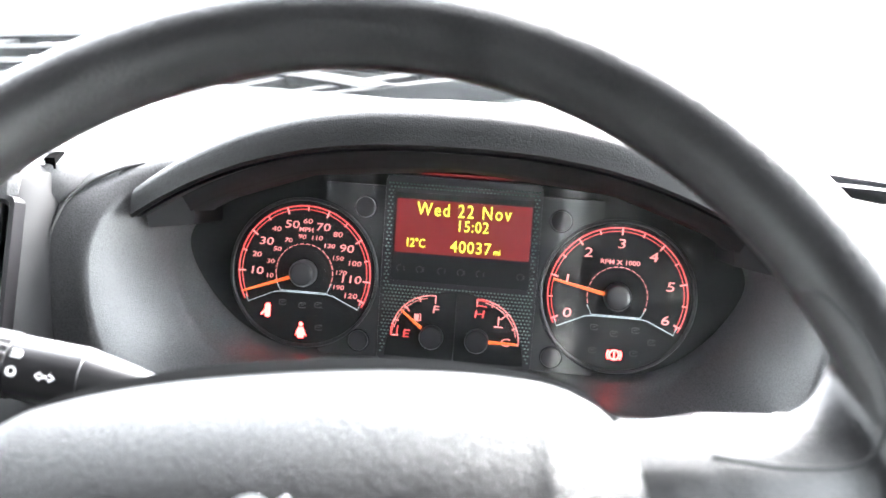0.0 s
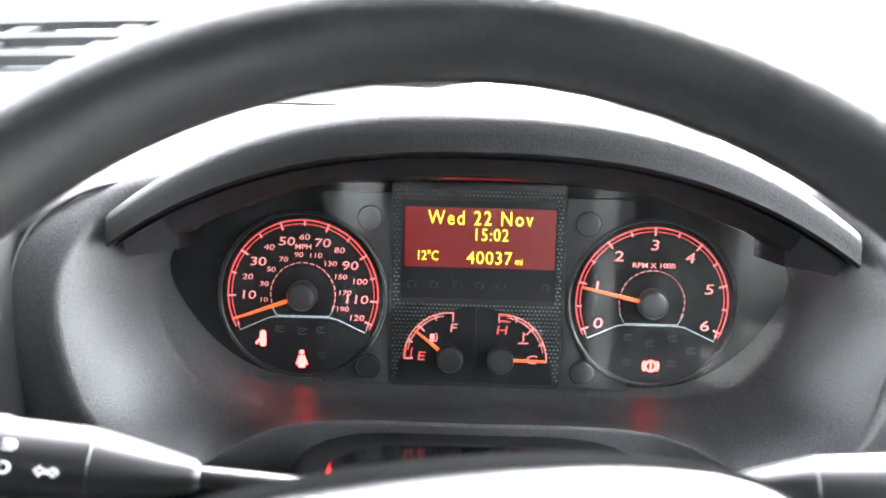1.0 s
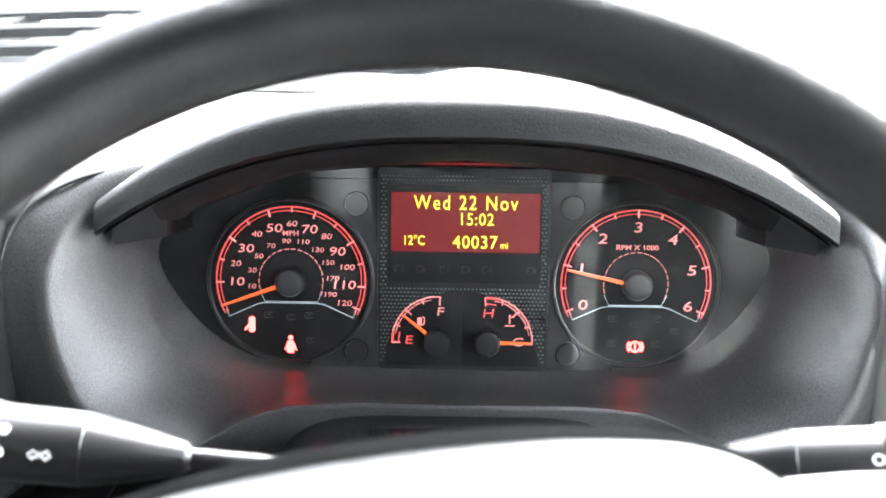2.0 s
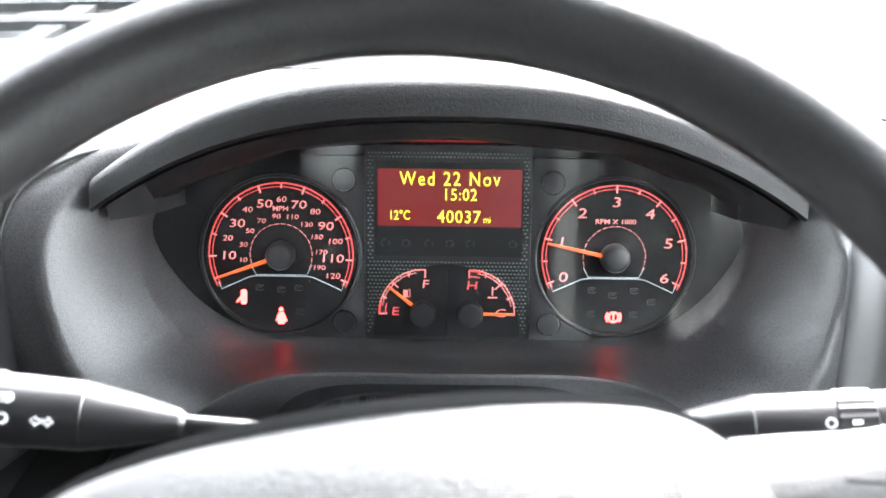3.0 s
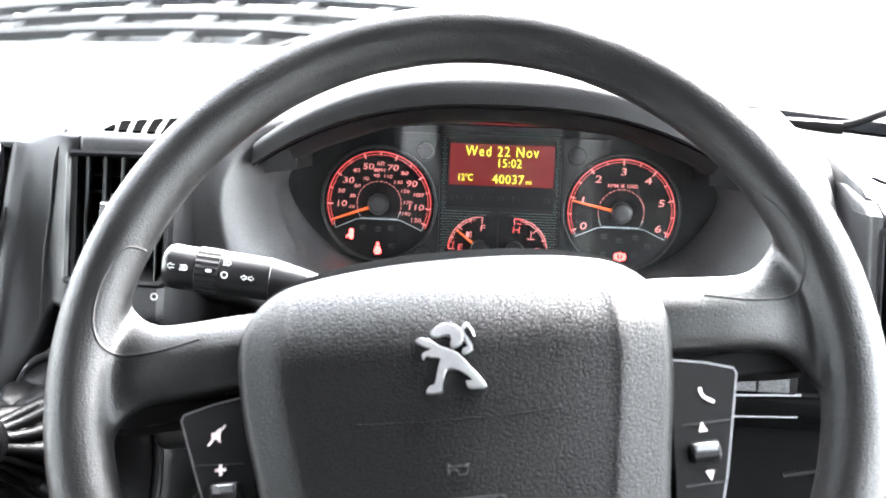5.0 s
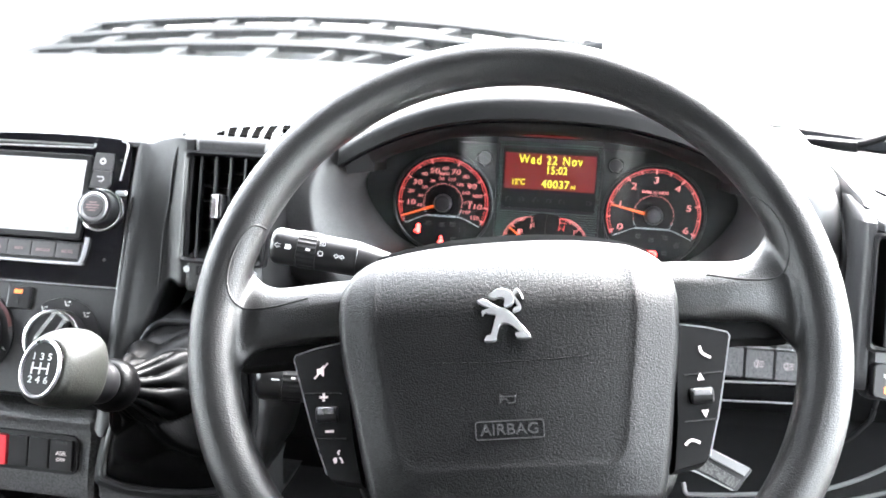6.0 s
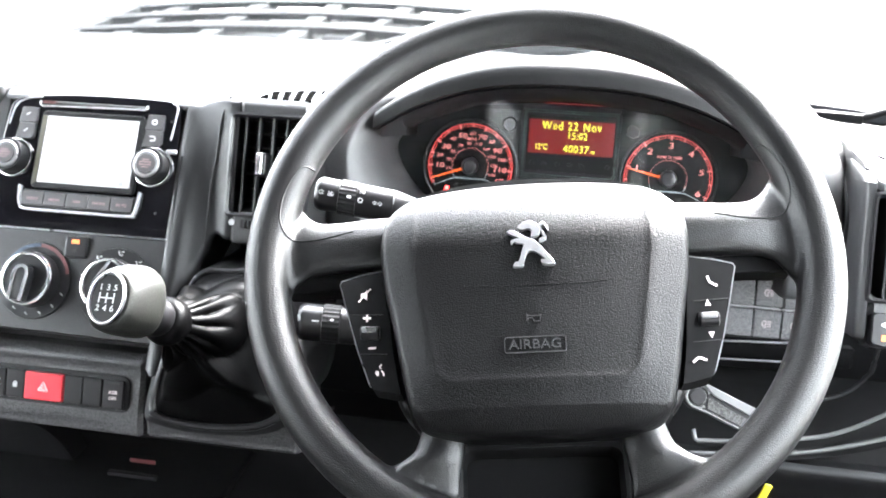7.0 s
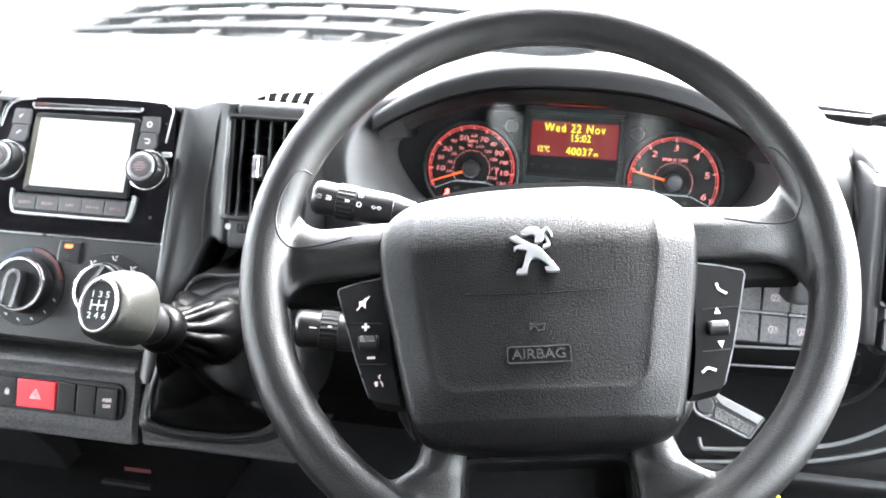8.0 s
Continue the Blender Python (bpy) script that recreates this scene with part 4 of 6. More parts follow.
def dial(name, c, marks, small, needle_at, label):
    """A round dial: marks are (clock angle, text), small are minor marks."""
    d = part(name, disc(bmesh.new(), c, 0.0445, -0.006, 0.0, 0.0006, 72), DIALFACE, cluster, label)
    # raised rim of the well
    part("bezel", tube(bmesh.new(), [(c[0] + 0.0455 * math.cos(a), c[1] + 0.0455 * math.sin(a), 0.0008) for a in np.linspace(0, 2 * math.pi, 73)], 0.0011, 8), SATIN, d)
    part("scale_ring", bm_of(lambda b: ribbon(b, arc(c, 0.0412, -117, 117, 72), 0.00075, 0, 0.0004), lambda b: ribbon(b, arc(c, 0.0391, -117, 117, 72), 0.0004, 0, 0.0004)), RED_GLOW, d, "red lit scale ring")
    bm = bmesh.new()
    for a, s in marks:
        ribbon(bm, [arc(c, 0.0416, a, a, 1)[0], arc(c, 0.0370, a, a, 1)[0]], 0.0009, 0, 0.0006)
    for a in small:
        ribbon(bm, [arc(c, 0.0408, a, a, 1)[0], arc(c, 0.0382, a, a, 1)[0]], 0.0007, 0, 0.0006)
    part("scale_marks", bm, ROSE_GLOW, d)
    p = [(-0.0362, -0.0162), (-0.0345, -0.0205), (-0.0185, -0.0132), (-0.0145, -0.0125), (0.0145, -0.0125), (0.0185, -0.0132), (0.0345, -0.0205), (0.0362, -0.0162)]
    part("outline", bm_of(lambda b: ribbon(b, [(c[0] + x, c[1] + y) for x, y in p], 0.0005, 0, 0.0004), lambda b: ribbon(b, [(c[0] - 0.0175, c[1] - 0.006), (c[0] - 0.0145, c[1] - 0.0118), (c[0] + 0.0145, c[1] - 0.0118), (c[0] + 0.0175, c[1] - 0.006)], 0.0004, 0, 0.0004)), ICE_GLOW, d, "thin pale outline")
    bm = bmesh.new()
    for k in range(19):
        a = -107 + k * 11.9
        ribbon(bm, arc(c, 0.0178, a, a + 8.5, 4), 0.0004, 0, 0.0004)
    part("inner_ring", bm, ROSE_GLOW, d)
    for a, s in marks:
        if s:
            big = name == "tachometer"
            r = 0.0315 if big else (0.0305 if len(s) < 3 else 0.029)
            q = arc(c, r, a, a, 1)[0]
            writing(s, 0.0080 if big else 0.0066, q, 0.0003, ROSE_GLOW, d, 1.42, "numeral", slant=0.08, bold=0.0)
    hub = part("hub", disc(bmesh.new(), c, 0.0082, 0.0, 0.0095, 0.004, 36), HUB, d, "domed grey hub")
    e0, e1 = arc(c, 0.0075, needle_at, needle_at, 1)[0], arc(c, 0.0395, needle_at, needle_at, 1)[0]
    bm = bmesh.new()
    loft(bm, [[(e[0] + w * math.cos(radians(needle_at)), e[1] - w * math.sin(radians(needle_at)), z) for w, z in ((-h, 0.0045), (-h, 0.0056), (h, 0.0056), (h, 0.0045))] for e, h in ((e0, 0.0011), (e1, 0.00055))])
    part("needle", bm, NEEDLE, d, "glowing orange needle")
    return d


CS, CT = (-0.0953, 0.001), (0.0955, 0.002)
mph = lambda v: -110.5 + 1.86 * v
speedo = dial("speedometer", CS, [(mph(v), str(v)) for v in (10, 30, 50, 70, 90, 110)] + [(mph(0), ""), (mph(120), "")], [mph(v) for v in (20, 40, 60, 80, 100)], -110, "speedometer with red numerals")
for v in (20, 40, 60, 80, 100, 120):
    writing(str(v), 0.0044, arc(CS, 0.0318, mph(v), mph(v), 1)[0], 0.0003, ROSE_GLOW, speedo, 1.38, "small_numeral", slant=0.08, bold=0.0)
for v in (10, 30, 50, 70, 90, 110, 130, 150, 170, 190):
    a = -110.5 + 1.86 * v / 1.609
    writing(str(v), 0.0037, arc(CS, 0.0222 if v < 100 else 0.0228, a, a, 1)[0], 0.0003, ROSE_GLOW, speedo, 1.38, "small_numeral", slant=0.08, bold=0.0)
writing("MPH", 0.0038, (CS[0], CS[1] + 0.0265), 0.0003, ROSE_GLOW, speedo, 1.2, "small_lettering")
rpm = lambda v: -112.8 + 37.6 * v
tacho = dial("tachometer", CT, [(rpm(v), str(v)) for v in range(7)], [rpm(v + 0.5) for v in range(6)], rpm(0.93), "rev counter with red numerals")
writing("RPM X 1000", 0.0038, (CT[0], CT[1] + 0.0205), 0.0003, ROSE_GLOW, tacho, 1.2, "small_lettering")

# middle block with its woven pattern
block = part("middle_block", bm_of(lambda b: prism(b, rounded(0.0945, 0.113, 0.003, 4, (0, 0.0085)), -0.008, 0.0006, 0.0004)), SATIN, cluster, "black middle panel with silver weave")
bm = bmesh.new()
p = 0.00215
for i in range(-22, 23):
    for j in range(-22, 29):
        x, y = i * p + (p / 2 if j % 2 else 0), j * p
        low = y < -0.0005 or y > 0.058 or abs(x) > 0.0425
        arch = ((x / 0.0435) ** 2 + ((y + 0.045) / 0.0415) ** 2 < 1.0)
        if abs(x) > 0.0455 or y > 0.0625 or y < -0.0445 or not low or arch or (-0.0005 < y < 0.058 and abs(x) < 0.0427):
            continue
        q = [bm.verts.new((x + a * p * 0.42, y + b * p * 0.30, 0.0006)) for a, b in ((1, 0), (0, 1), (-1, 0), (0, -1))]
        t = bm.verts.new((x, y, 0.0012))
        for k in range(4):
            bm.faces.new((q[k], q[(k + 1) % 4], t))
weave = part("weave", bm, WEAVE, block, "silver-green woven relief", 10)
tagged(weave, kind="stuff")
window = part("display_window", prism(bmesh.new(), rounded(0.0845, 0.054, 0.001, 3, (0.0006, 0.0283)), 0.0, 0.0010, 0.0002), LCD_OFF, cluster, "dark display window")
lcd = part("display", prism(bmesh.new(), rounded(0.0815, 0.0325, 0.0006, 3, (0.0008, 0.0350)), 0.0, 0.0014, 0.0), LCD, cluster, "red lit display with yellow text")
writing("Wed 22 Nov", 0.0112, (0.0008, 0.0455), 0.0015, LCD_TEXT, lcd, 0.80, "display_text", bold=0.004, space=1.22)
writing("15:02", 0.0095, (0.0066, 0.0366), 0.0015, LCD_TEXT, lcd, 0.86, "display_text", bold=0.004, space=1.1)
writing("12°C", 0.0074, (-0.0275, 0.0247), 0.0015, LCD_TEXT, lcd, 0.8, "display_text")
writing("40037", 0.0100, (0.0062, 0.0240), 0.0015, LCD_TEXT, lcd, 0.92, "display_text", bold=0.004, space=1.1)
writing("mi", 0.0052, (0.0222, 0.0226), 0.0015, LCD_TEXT, lcd, 0.85, "display_text")
part("glow_strip", box(bmesh.new(), (0.004, 0.0672, 0.003), (0.060, 0.0011, 0.002)), material("dim_red_glow", (0.03, 0.0, 0.0), 0.6, vary=0.0, emit=(1.0, 0.01, 0.012), power=0.0075), cluster, "faint red light strip")
for k, x in enumerate((-0.036, -0.024, -0.011, 0.001, 0.0125, 0.037)):
    bm = bmesh.new()
    ribbon(bm, arc((x, 0.0088), 0.0019, 200, 520 if k % 2 else 380, 12), 0.0006, 0.001, 0.0013)
    ribbon(bm, [(x + 0.0025, 0.0075), (x + 0.0025, 0.0100)], 0.0006, 0.001, 0.0013)
    part("unlit_symbol", bm, OFF_LAMP, window)


def small_gauge(name, sx, label):
    c = (sx * 0.0138, -0.0316)
    g = part(name, bm_of(lambda b: prism(b, [(sx * x, y) for x, y in [(0.0003, -0.0455), (0.0425, -0.0455)] + [(0.0425 * math.cos(a), -0.0455 + 0.0425 * math.sin(a)) for a in np.linspace(0.02, math.pi / 2, 24)]][::sx], 0.0004, 0.0016, 0.0003)), DIALFACE, cluster, label)
    a0, a1 = (-92, 3) if sx < 0 else (-3, 92)
    part("scale_arc", bm_of(lambda b: ribbon(b, arc(c, 0.0252, a0, a1, 28), 0.0006, 0.0014, 0.002), lambda b: ribbon(b, arc(c, 0.0236, a0 + 12, a1 - 12, 28), 0.0004, 0.0014, 0.002)), ROSE_GLOW, g)
    bm = bmesh.new()
    for k in range(5):
        a = a0 + (a1 - a0) * k / 4
        ribbon(bm, [arc(c, 0.0252, a, a, 1)[0], arc(c, 0.0205 if k % 2 == 0 else 0.0222, a, a, 1)[0]], 0.0007, 0.0014, 0.0021)
    part("scale_marks", bm, ROSE_GLOW, g)
    ra, rb = (a0, a0 + 16) if sx < 0 else (a0, a0 + 16)
    part("red_end", bm_of(lambda b: ribbon(b, arc(c, 0.0250, ra, rb, 8), 0.0012, 0.0014, 0.0022), lambda b: ribbon(b, arc(c, 0.0215, ra, rb, 8), 0.0006, 0.0014, 0.0022)), RED_GLOW, g)
    part("hub", disc(bmesh.new(), c, 0.0073, 0.0016, 0.0078, 0.002, 32), SATIN, g)
    na = -52 if sx < 0 else 90
    e0, e1 = arc(c, 0.0068 if sx > 0 else 0.008, na, na, 1)[0], arc(c, 0.0245, na, na, 1)[0]
    bm = bmesh.new()
    loft(bm, [[(e[0] + w * math.cos(radians(na)), e[1] - w * math.sin(radians(na)), z) for w, z in ((-h, 0.003), (-h, 0.004), (h, 0.004), (h, 0.003))] for e, h in ((e0, 0.0009), (e1, 0.0005))])
    part("needle", bm, NEEDLE, g)
    return g


fuel = small_gauge("fuel_gauge", -1, "fuel gauge, needle below half")
temp = small_gauge("temperature_gauge", 1, "temperature gauge, needle at cold")
writing("F", 0.0068, (-0.0125, -0.0150), 0.0017, ROSE_GLOW, fuel, 1.38, "numeral", slant=0.08, bold=0.0)
writing("E", 0.0068, (-0.0298, -0.0312), 0.0017, RED_GLOW, fuel, 1.38, "numeral", slant=0.08, bold=0.0)
writing("H", 0.0068, (0.0142, -0.0155), 0.0017, RED_GLOW, temp, 1.38, "numeral", slant=0.08, bold=0.0)
writing("C", 0.0068, (0.0308, -0.0316), 0.0017, ROSE_GLOW, temp, 1.38, "numeral", slant=0.08, bold=0.0)
part("pump_symbol", bm_of(lambda b: box(b, (-0.0238, -0.0205, 0.0018), (0.0026, 0.0042, 0.0006)), lambda b: ribbon(b, [(-0.0222, -0.0225), (-0.0212, -0.0222), (-0.0212, -0.0185), (-0.022, -0.0178)], 0.0005, 0.0015, 0.0021)), ROSE_GLOW, fuel)
part("thermometer_symbol", bm_of(lambda b: ribbon(b, [(0.0262, -0.0160), (0.0262, -0.0210)], 0.0008, 0.0015, 0.0021), lambda b: ribbon(b, [(0.0235, -0.0222), (0.0290, -0.0222)], 0.0007, 0.0015, 0.0021), lambda b: ribbon(b, [(0.0265, -0.0172), (0.0285, -0.0172)], 0.0005, 0.0015, 0.0021)), ROSE_GLOW, temp)

# lit and unlit warning lamps
part("door_lamp", bm_of(lambda b: prism(b, rounded(0.0034, 0.0088, 0.0014, 4, (-0.1172, -0.0240)), 0.0, 0.0006), lambda b: prism(b, [(-0.1189, -0.0235), (-0.1189, -0.0258), (-0.1212, -0.0275), (-0.1212, -0.0262)], 0.0, 0.0006)), ALARM, cluster, "lit red door-open lamp")
part("belt_lamp", bm_of(lambda b: disc(b, (-0.0957, -0.0312), 0.0013, 0, 0.0006, n=14), lambda b: prism(b, [(-0.0972, -0.0330), (-0.0942, -0.0330), (-0.0922, -0.0385), (-0.0935, -0.0375), (-0.0940, -0.0398), (-0.0974, -0.0398), (-0.0979, -0.0375), (-0.0992, -0.0385)][::-1], 0, 0.0006)), ALARM, cluster, "lit red seat-belt lamp")
part("brake_lamp", bm_of(lambda b: ribbon(b, arc((0.0966, -0.0332), 0.0028, 0, 360, 28), 0.0011, 0, 0.0006), lambda b: ribbon(b, arc((0.0966, -0.0332), 0.0042, 50, 130, 12), 0.0010, 0, 0.0006), lambda b: ribbon(b, arc((0.0966, -0.0332), 0.0042, 230, 310, 12), 0.0010, 0, 0.0006), lambda b: ribbon(b, [(0.0966, -0.0313), (0.0966, -0.0350)], 0.0010, 0, 0.0006)), ALARM, cluster, "lit red brake lamp")
for x, y in ((-0.108, -0.0185), (-0.0955, -0.0195), (-0.0855, -0.0185), (-0.0845, -0.0325), (0.0835, -0.0175), (0.0955, -0.0205), (0.108, -0.0175), (0.118, -0.024), (0.0835, -0.0315), (0.108, -0.0315)):
    bm = bmesh.new()
    ribbon(bm, rounded(0.0042, 0.0030, 0.0008, 3, (x, y)), 0.0006, 0.0, 0.0004)
    ribbon(bm, [(x - 0.001, y), (x + 0.001, y + 0.0004)], 0.0006, 0.0, 0.0004)
    part("unlit_lamp", bm, OFF_LAMP, cluster)

# clear lens, folded beside the middle bay; folds added to throw window reflections
LENS_LINE = smooth_line([(-0.166, 0.021, 0), (-0.125, 0.026, 0), (-0.080, 0.0290, 0), (-0.0745, 0.0282, 0), (-0.052, 0.0205, 0), (-0.047, 0.0196, 0), (0.0, 0.0196, 0), (0.055, 0.0192, 0), (0.0600, 0.0180, 0), (0.0710, 0.0138, 0), (0.0760, 0.0128, 0), (0.12, 0.0125, 0), (0.166, 0.0110, 0)], 97)
bm = bmesh.new()
loft(bm, [[(q.x, y, q.y) for y in (-0.047, -0.01, 0.03, 0.066)] for q in LENS_LINE], closed=False)
lens = part("lens", bm, LENS, cluster, "clear bowed lens")
lens.visible_shadow = False


# ---- steering column and stalks ----
column = thing("steering_column", FLAT, "black plastic shroud on the steering column", "steering column")
rows = []
for y, w, zt, zb in ((0.235, 0.060, 1.046, 0.965), (0.241, 0.072, 1.052, 0.955), (0.275, 0.084, 1.046, 0.930), (0.325, 0.092, 1.035, 0.900), (0.38, 0.097, 1.023, 0.870), (0.425, 0.099, 1.0150, 0.850), (0.455, 0.100, 1.0100, 0.84)):
    rows.append([(w * abs(math.cos(p)) ** 0.45 * (1 if math.cos(p) > 0 else -1), y, (zt + zb) / 2 + (zt - zb) / 2 * abs(math.sin(p)) ** 0.5 * (1 if math.sin(p) > 0 else -1)) for p in np.linspace(0, 2 * math.pi, 48, endpoint=False)])
part("shroud", loft(bmesh.new(), rows), SHROUD, column, "smooth black shroud")
part("boss", bm_of(lambda b: tube(b, [(-0.004, 0.27, 1.015), (-0.004, 0.200, 1.075)], [0.05, 0.045], 28)), MATT, column)
part("lower_skirt", bm_of(lambda b: box(b, (0.0, 0.345, 0.87), (0.13, 0.10, 0.05), 0.012)), DARK, column, "black lower shroud")


def stalk(name, root, tip, r, label, marks):
    """A stalk from the column; its local x runs from root to tip."""
    a, b = Vector(root), Vector(tip)
    d = b - a
    L = d.length
    ex = d.normalized()
    ez = Vector((0, -0.80, 0.6))
    ez = (ez - ez.dot(ex) * ex).normalized()
    ey = ez.cross(ex)
    m = Matrix((ex, ey, ez)).transposed().to_4x4()
    m.translation = a
    st = thing(name, m, label, "stalk", "column stalks")
    k = [(0.0, 0.30), (0.310, 0.30), (0.318, 0.38), (0.330, 0.46), (0.44, 0.74), (0.552, 0.98), (0.556, 0.965), (0.560, 1.0), (0.765, 1.02)]
    part("arm", tube(bmesh.new(), [(L * f, 0, 0) for f, _ in k], [r * q for _, q in k], 28, 1.05), STALK, st)
    bm = bmesh.new()
    n = 48
    rings = []
    for f, q in ((0.767, 1.0), (0.770, 1.05), (0.862, 1.06), (0.865, 1.0)):
        rings.append([(L * f, r * q * (1 + (0.018 if i % 2 else -0.018)) * math.cos(2 * math.pi * i / n), r * 1.05 * q * (1 + (0.018 if i % 2 else -0.018)) * math.sin(2 * math.pi * i / n)) for i in range(n)])
    loft(bm, rings)
    part("collar", bm, MATT, st, "ribbed turning collar", 20)
    part("end_cap", tube(bmesh.new(), [(L * f, 0, 0) for f in (0.866, 0.965, 0.985, 1.0)], [r, r * 1.03, r * 0.97, r * 0.8], 28, 1.05), STALK, st)
    for kind_, f, dy in marks:
        bm = bmesh.new()
        x = L * f
        zt = 1.07 * math.sqrt(r * r - max(abs(dy) - 0.002, 0) ** 2)
        if kind_ == "ring":
            ribbon(bm, [(x + 0.0023 * math.cos(t), dy + 0.0023 * math.sin(t)) for t in np.linspace(0, 2 * math.pi, 20)], 0.0009, zt * 0.9, zt + 0.0003)
        elif kind_ == "dash":
            ribbon(bm, [(x - 0.0022, dy), (x + 0.0022, dy)], 0.0022, zt * 0.9, zt * 1.06 + 0.0003)
        elif kind_ == "lamp":
            ribbon(bm, arc((x, dy), 0.0022, 180, 360, 10) + [(x, dy - 0.0022)], 0.0008, zt * 0.9, zt + 0.0003)
            for q in (-0.0018, 0, 0.0018):
                ribbon(bm, [(x + 0.0010, dy + q), (x + 0.0034, dy + q)], 0.0008, zt * 0.9, zt + 0.0003)
        elif kind_ == "arrows":
            for e in (1, -1):
                ribbon(bm, [(x + e * 0.0008, dy + 0.0009), (x + e * 0.0026, dy + 0.0009), (x + e * 0.0026, dy + 0.0021), (x + e * 0.0050, dy), (x + e * 0.0026, dy - 0.0021), (x + e * 0.0026, dy - 0.0009), (x + e * 0.0008, dy - 0.0009), (x + e * 0.0008, dy + 0.0009)], 0.0006, zt * 0.9, zt + 0.0003)
        elif kind_ == "arrow":
            ribbon(bm, [(x - 0.0022, dy + 0.0012), (x + 0.0006, dy + 0.0012), (x + 0.0006, dy + 0.0026), (x + 0.0034, dy), (x + 0.0006, dy - 0.0026), (x + 0.0006, dy - 0.0012), (x - 0.0022, dy - 0.0012)], 0.0007, zt * 0.9, zt + 0.0003)
        elif kind_ == "bar":
            ribbon(bm, [(x - 0.004, dy), (x + 0.004, dy)], 0.0016, zt * 0.9, zt + 0.0003)
        bmesh.ops.scale(bm, vec=(0.72, 0.72, 1), verts=bm.verts[:], space=Matrix.Translation((-x, -dy, 0)))
        part("symbol", bm, WHITE, st)
    return st


stalk("indicator_stalk", (-0.045, 0.290, 1.0755), (-0.181, 0.2755, 1.0952), 0.0126, "black indicator stalk with white light symbols", [("arrows", 0.645, 0.0040), ("ring", 0.740, 0.0040), ("lamp", 0.735, -0.0030), ("dash", 0.805, 0.0030), ("lamp", 0.905, 0.0030), ("arrow", 0.957, 0.0030)])
stalk("cruise_control_stalk", (-0.06, 0.33, 0.958), (-0.208, 0.300, 0.972), 0.0155, "black cruise control stalk beneath the indicator stalk", [("bar", 0.90, 0.002), ("dash", 0.81, 0.000), ("ring", 0.70, -0.002)])
stalk("wiper_stalk", (0.045, 0.312, 1.0640), (0.181, 0.298, 1.0810), 0.0126, "black wiper stalk behind the wheel", [("ring", 0.746, 0.0), ("dash", 0.81, 0.0)])

# grey lever under the wheel
lever = thing("column_lever", lean(0.126, 0.32, 0.934, 30), "grey plastic release lever beneath the steering wheel", "lever")
bm = bmesh.new()
prism(bm, [(-0.0100, -0.003), (-0.0075, 0.0045), (-0.001, 0.0080), (0.0076, 0.0083), (0.0300, -0.0010), (0.0475, -0.0078), (0.0488, -0.0100), (0.0385, -0.0265), (0.0345, -0.0262), (0.0091, -0.0160), (-0.0040, -0.0130), (-0.0085, -0.0085)][::-1], -0.016, 0.002, 0.0022)
part("arm", bm, GREY_HANDLE, lever)
part("top_flange", prism(bmesh.new(), [(0.0055, 0.0070), (0.0078, 0.0076), (0.0300, -0.0016), (0.0468, -0.0084), (0.0430, -0.0145), (0.0280, -0.0082), (0.0148, -0.0022)][::-1], 0.000, 0.0042, 0.0010), LEVER_PALE, lever, "smooth pale grey upper flange")
part("groove", ribbon(bmesh.new(), [(0.0035, 0.0058), (0.0138, -0.0032), (0.0275, -0.0094), (0.0422, -0.0158)], 0.0013, 0.0012, 0.0025), SEAL, lever)
part("inlay", prism(bmesh.new(), [(0.0098, -0.0046), (0.0140, -0.0052), (0.0270, -0.0112), (0.0405, -0.0172), (0.0362, -0.0240), (0.0240, -0.0195), (0.0090, -0.0130)][::-1], 0.000, 0.0032, 0.0008), TAUPE, lever, "rough grey inlay")
part("pivot_cap", disc(bmesh.new(), (0.0018, -0.0036), 0.0068, 0.000, 0.0040, 0.0010, 32), GREY_HANDLE, lever, "round grey pivot cap")
part("pivot_ring", tube(bmesh.new(), [(0.0018 + 0.0092 * math.cos(a), -0.0036 + 0.0092 * math.sin(a), 0.0022) for a in np.linspace(0.3, 2 * math.pi - 0.9, 33)], 0.0010, 8), LEVER_PALE, lever)
part("lower_bead", tube(bmesh.new(), [(-0.0060, -0.0095, 0.0022), (0.0020, -0.0135, 0.0022), (0.0091, -0.0154, 0.0022), (0.0350, -0.0258, 0.0022)], 0.0008, 8), LEVER_PALE, lever)

# key with a yellow tag
key = thing("ignition_key", FLAT, "key with a yellow tag below the wheel", "key")
part("key_head", bm_of(lambda b: box(b, (0.178, 0.30, 0.885), (0.02, 0.007, 0.035), 0.003)), MATT, key)
part("tag", bm_of(lambda b: box(b, (0.1835, 0.296, 0.848), (0.006, 0.003, 0.044), 0.001, turn=pose(0, 0, 0, 0, 16, 0))), YELLOW, key, "yellow plastic tag")


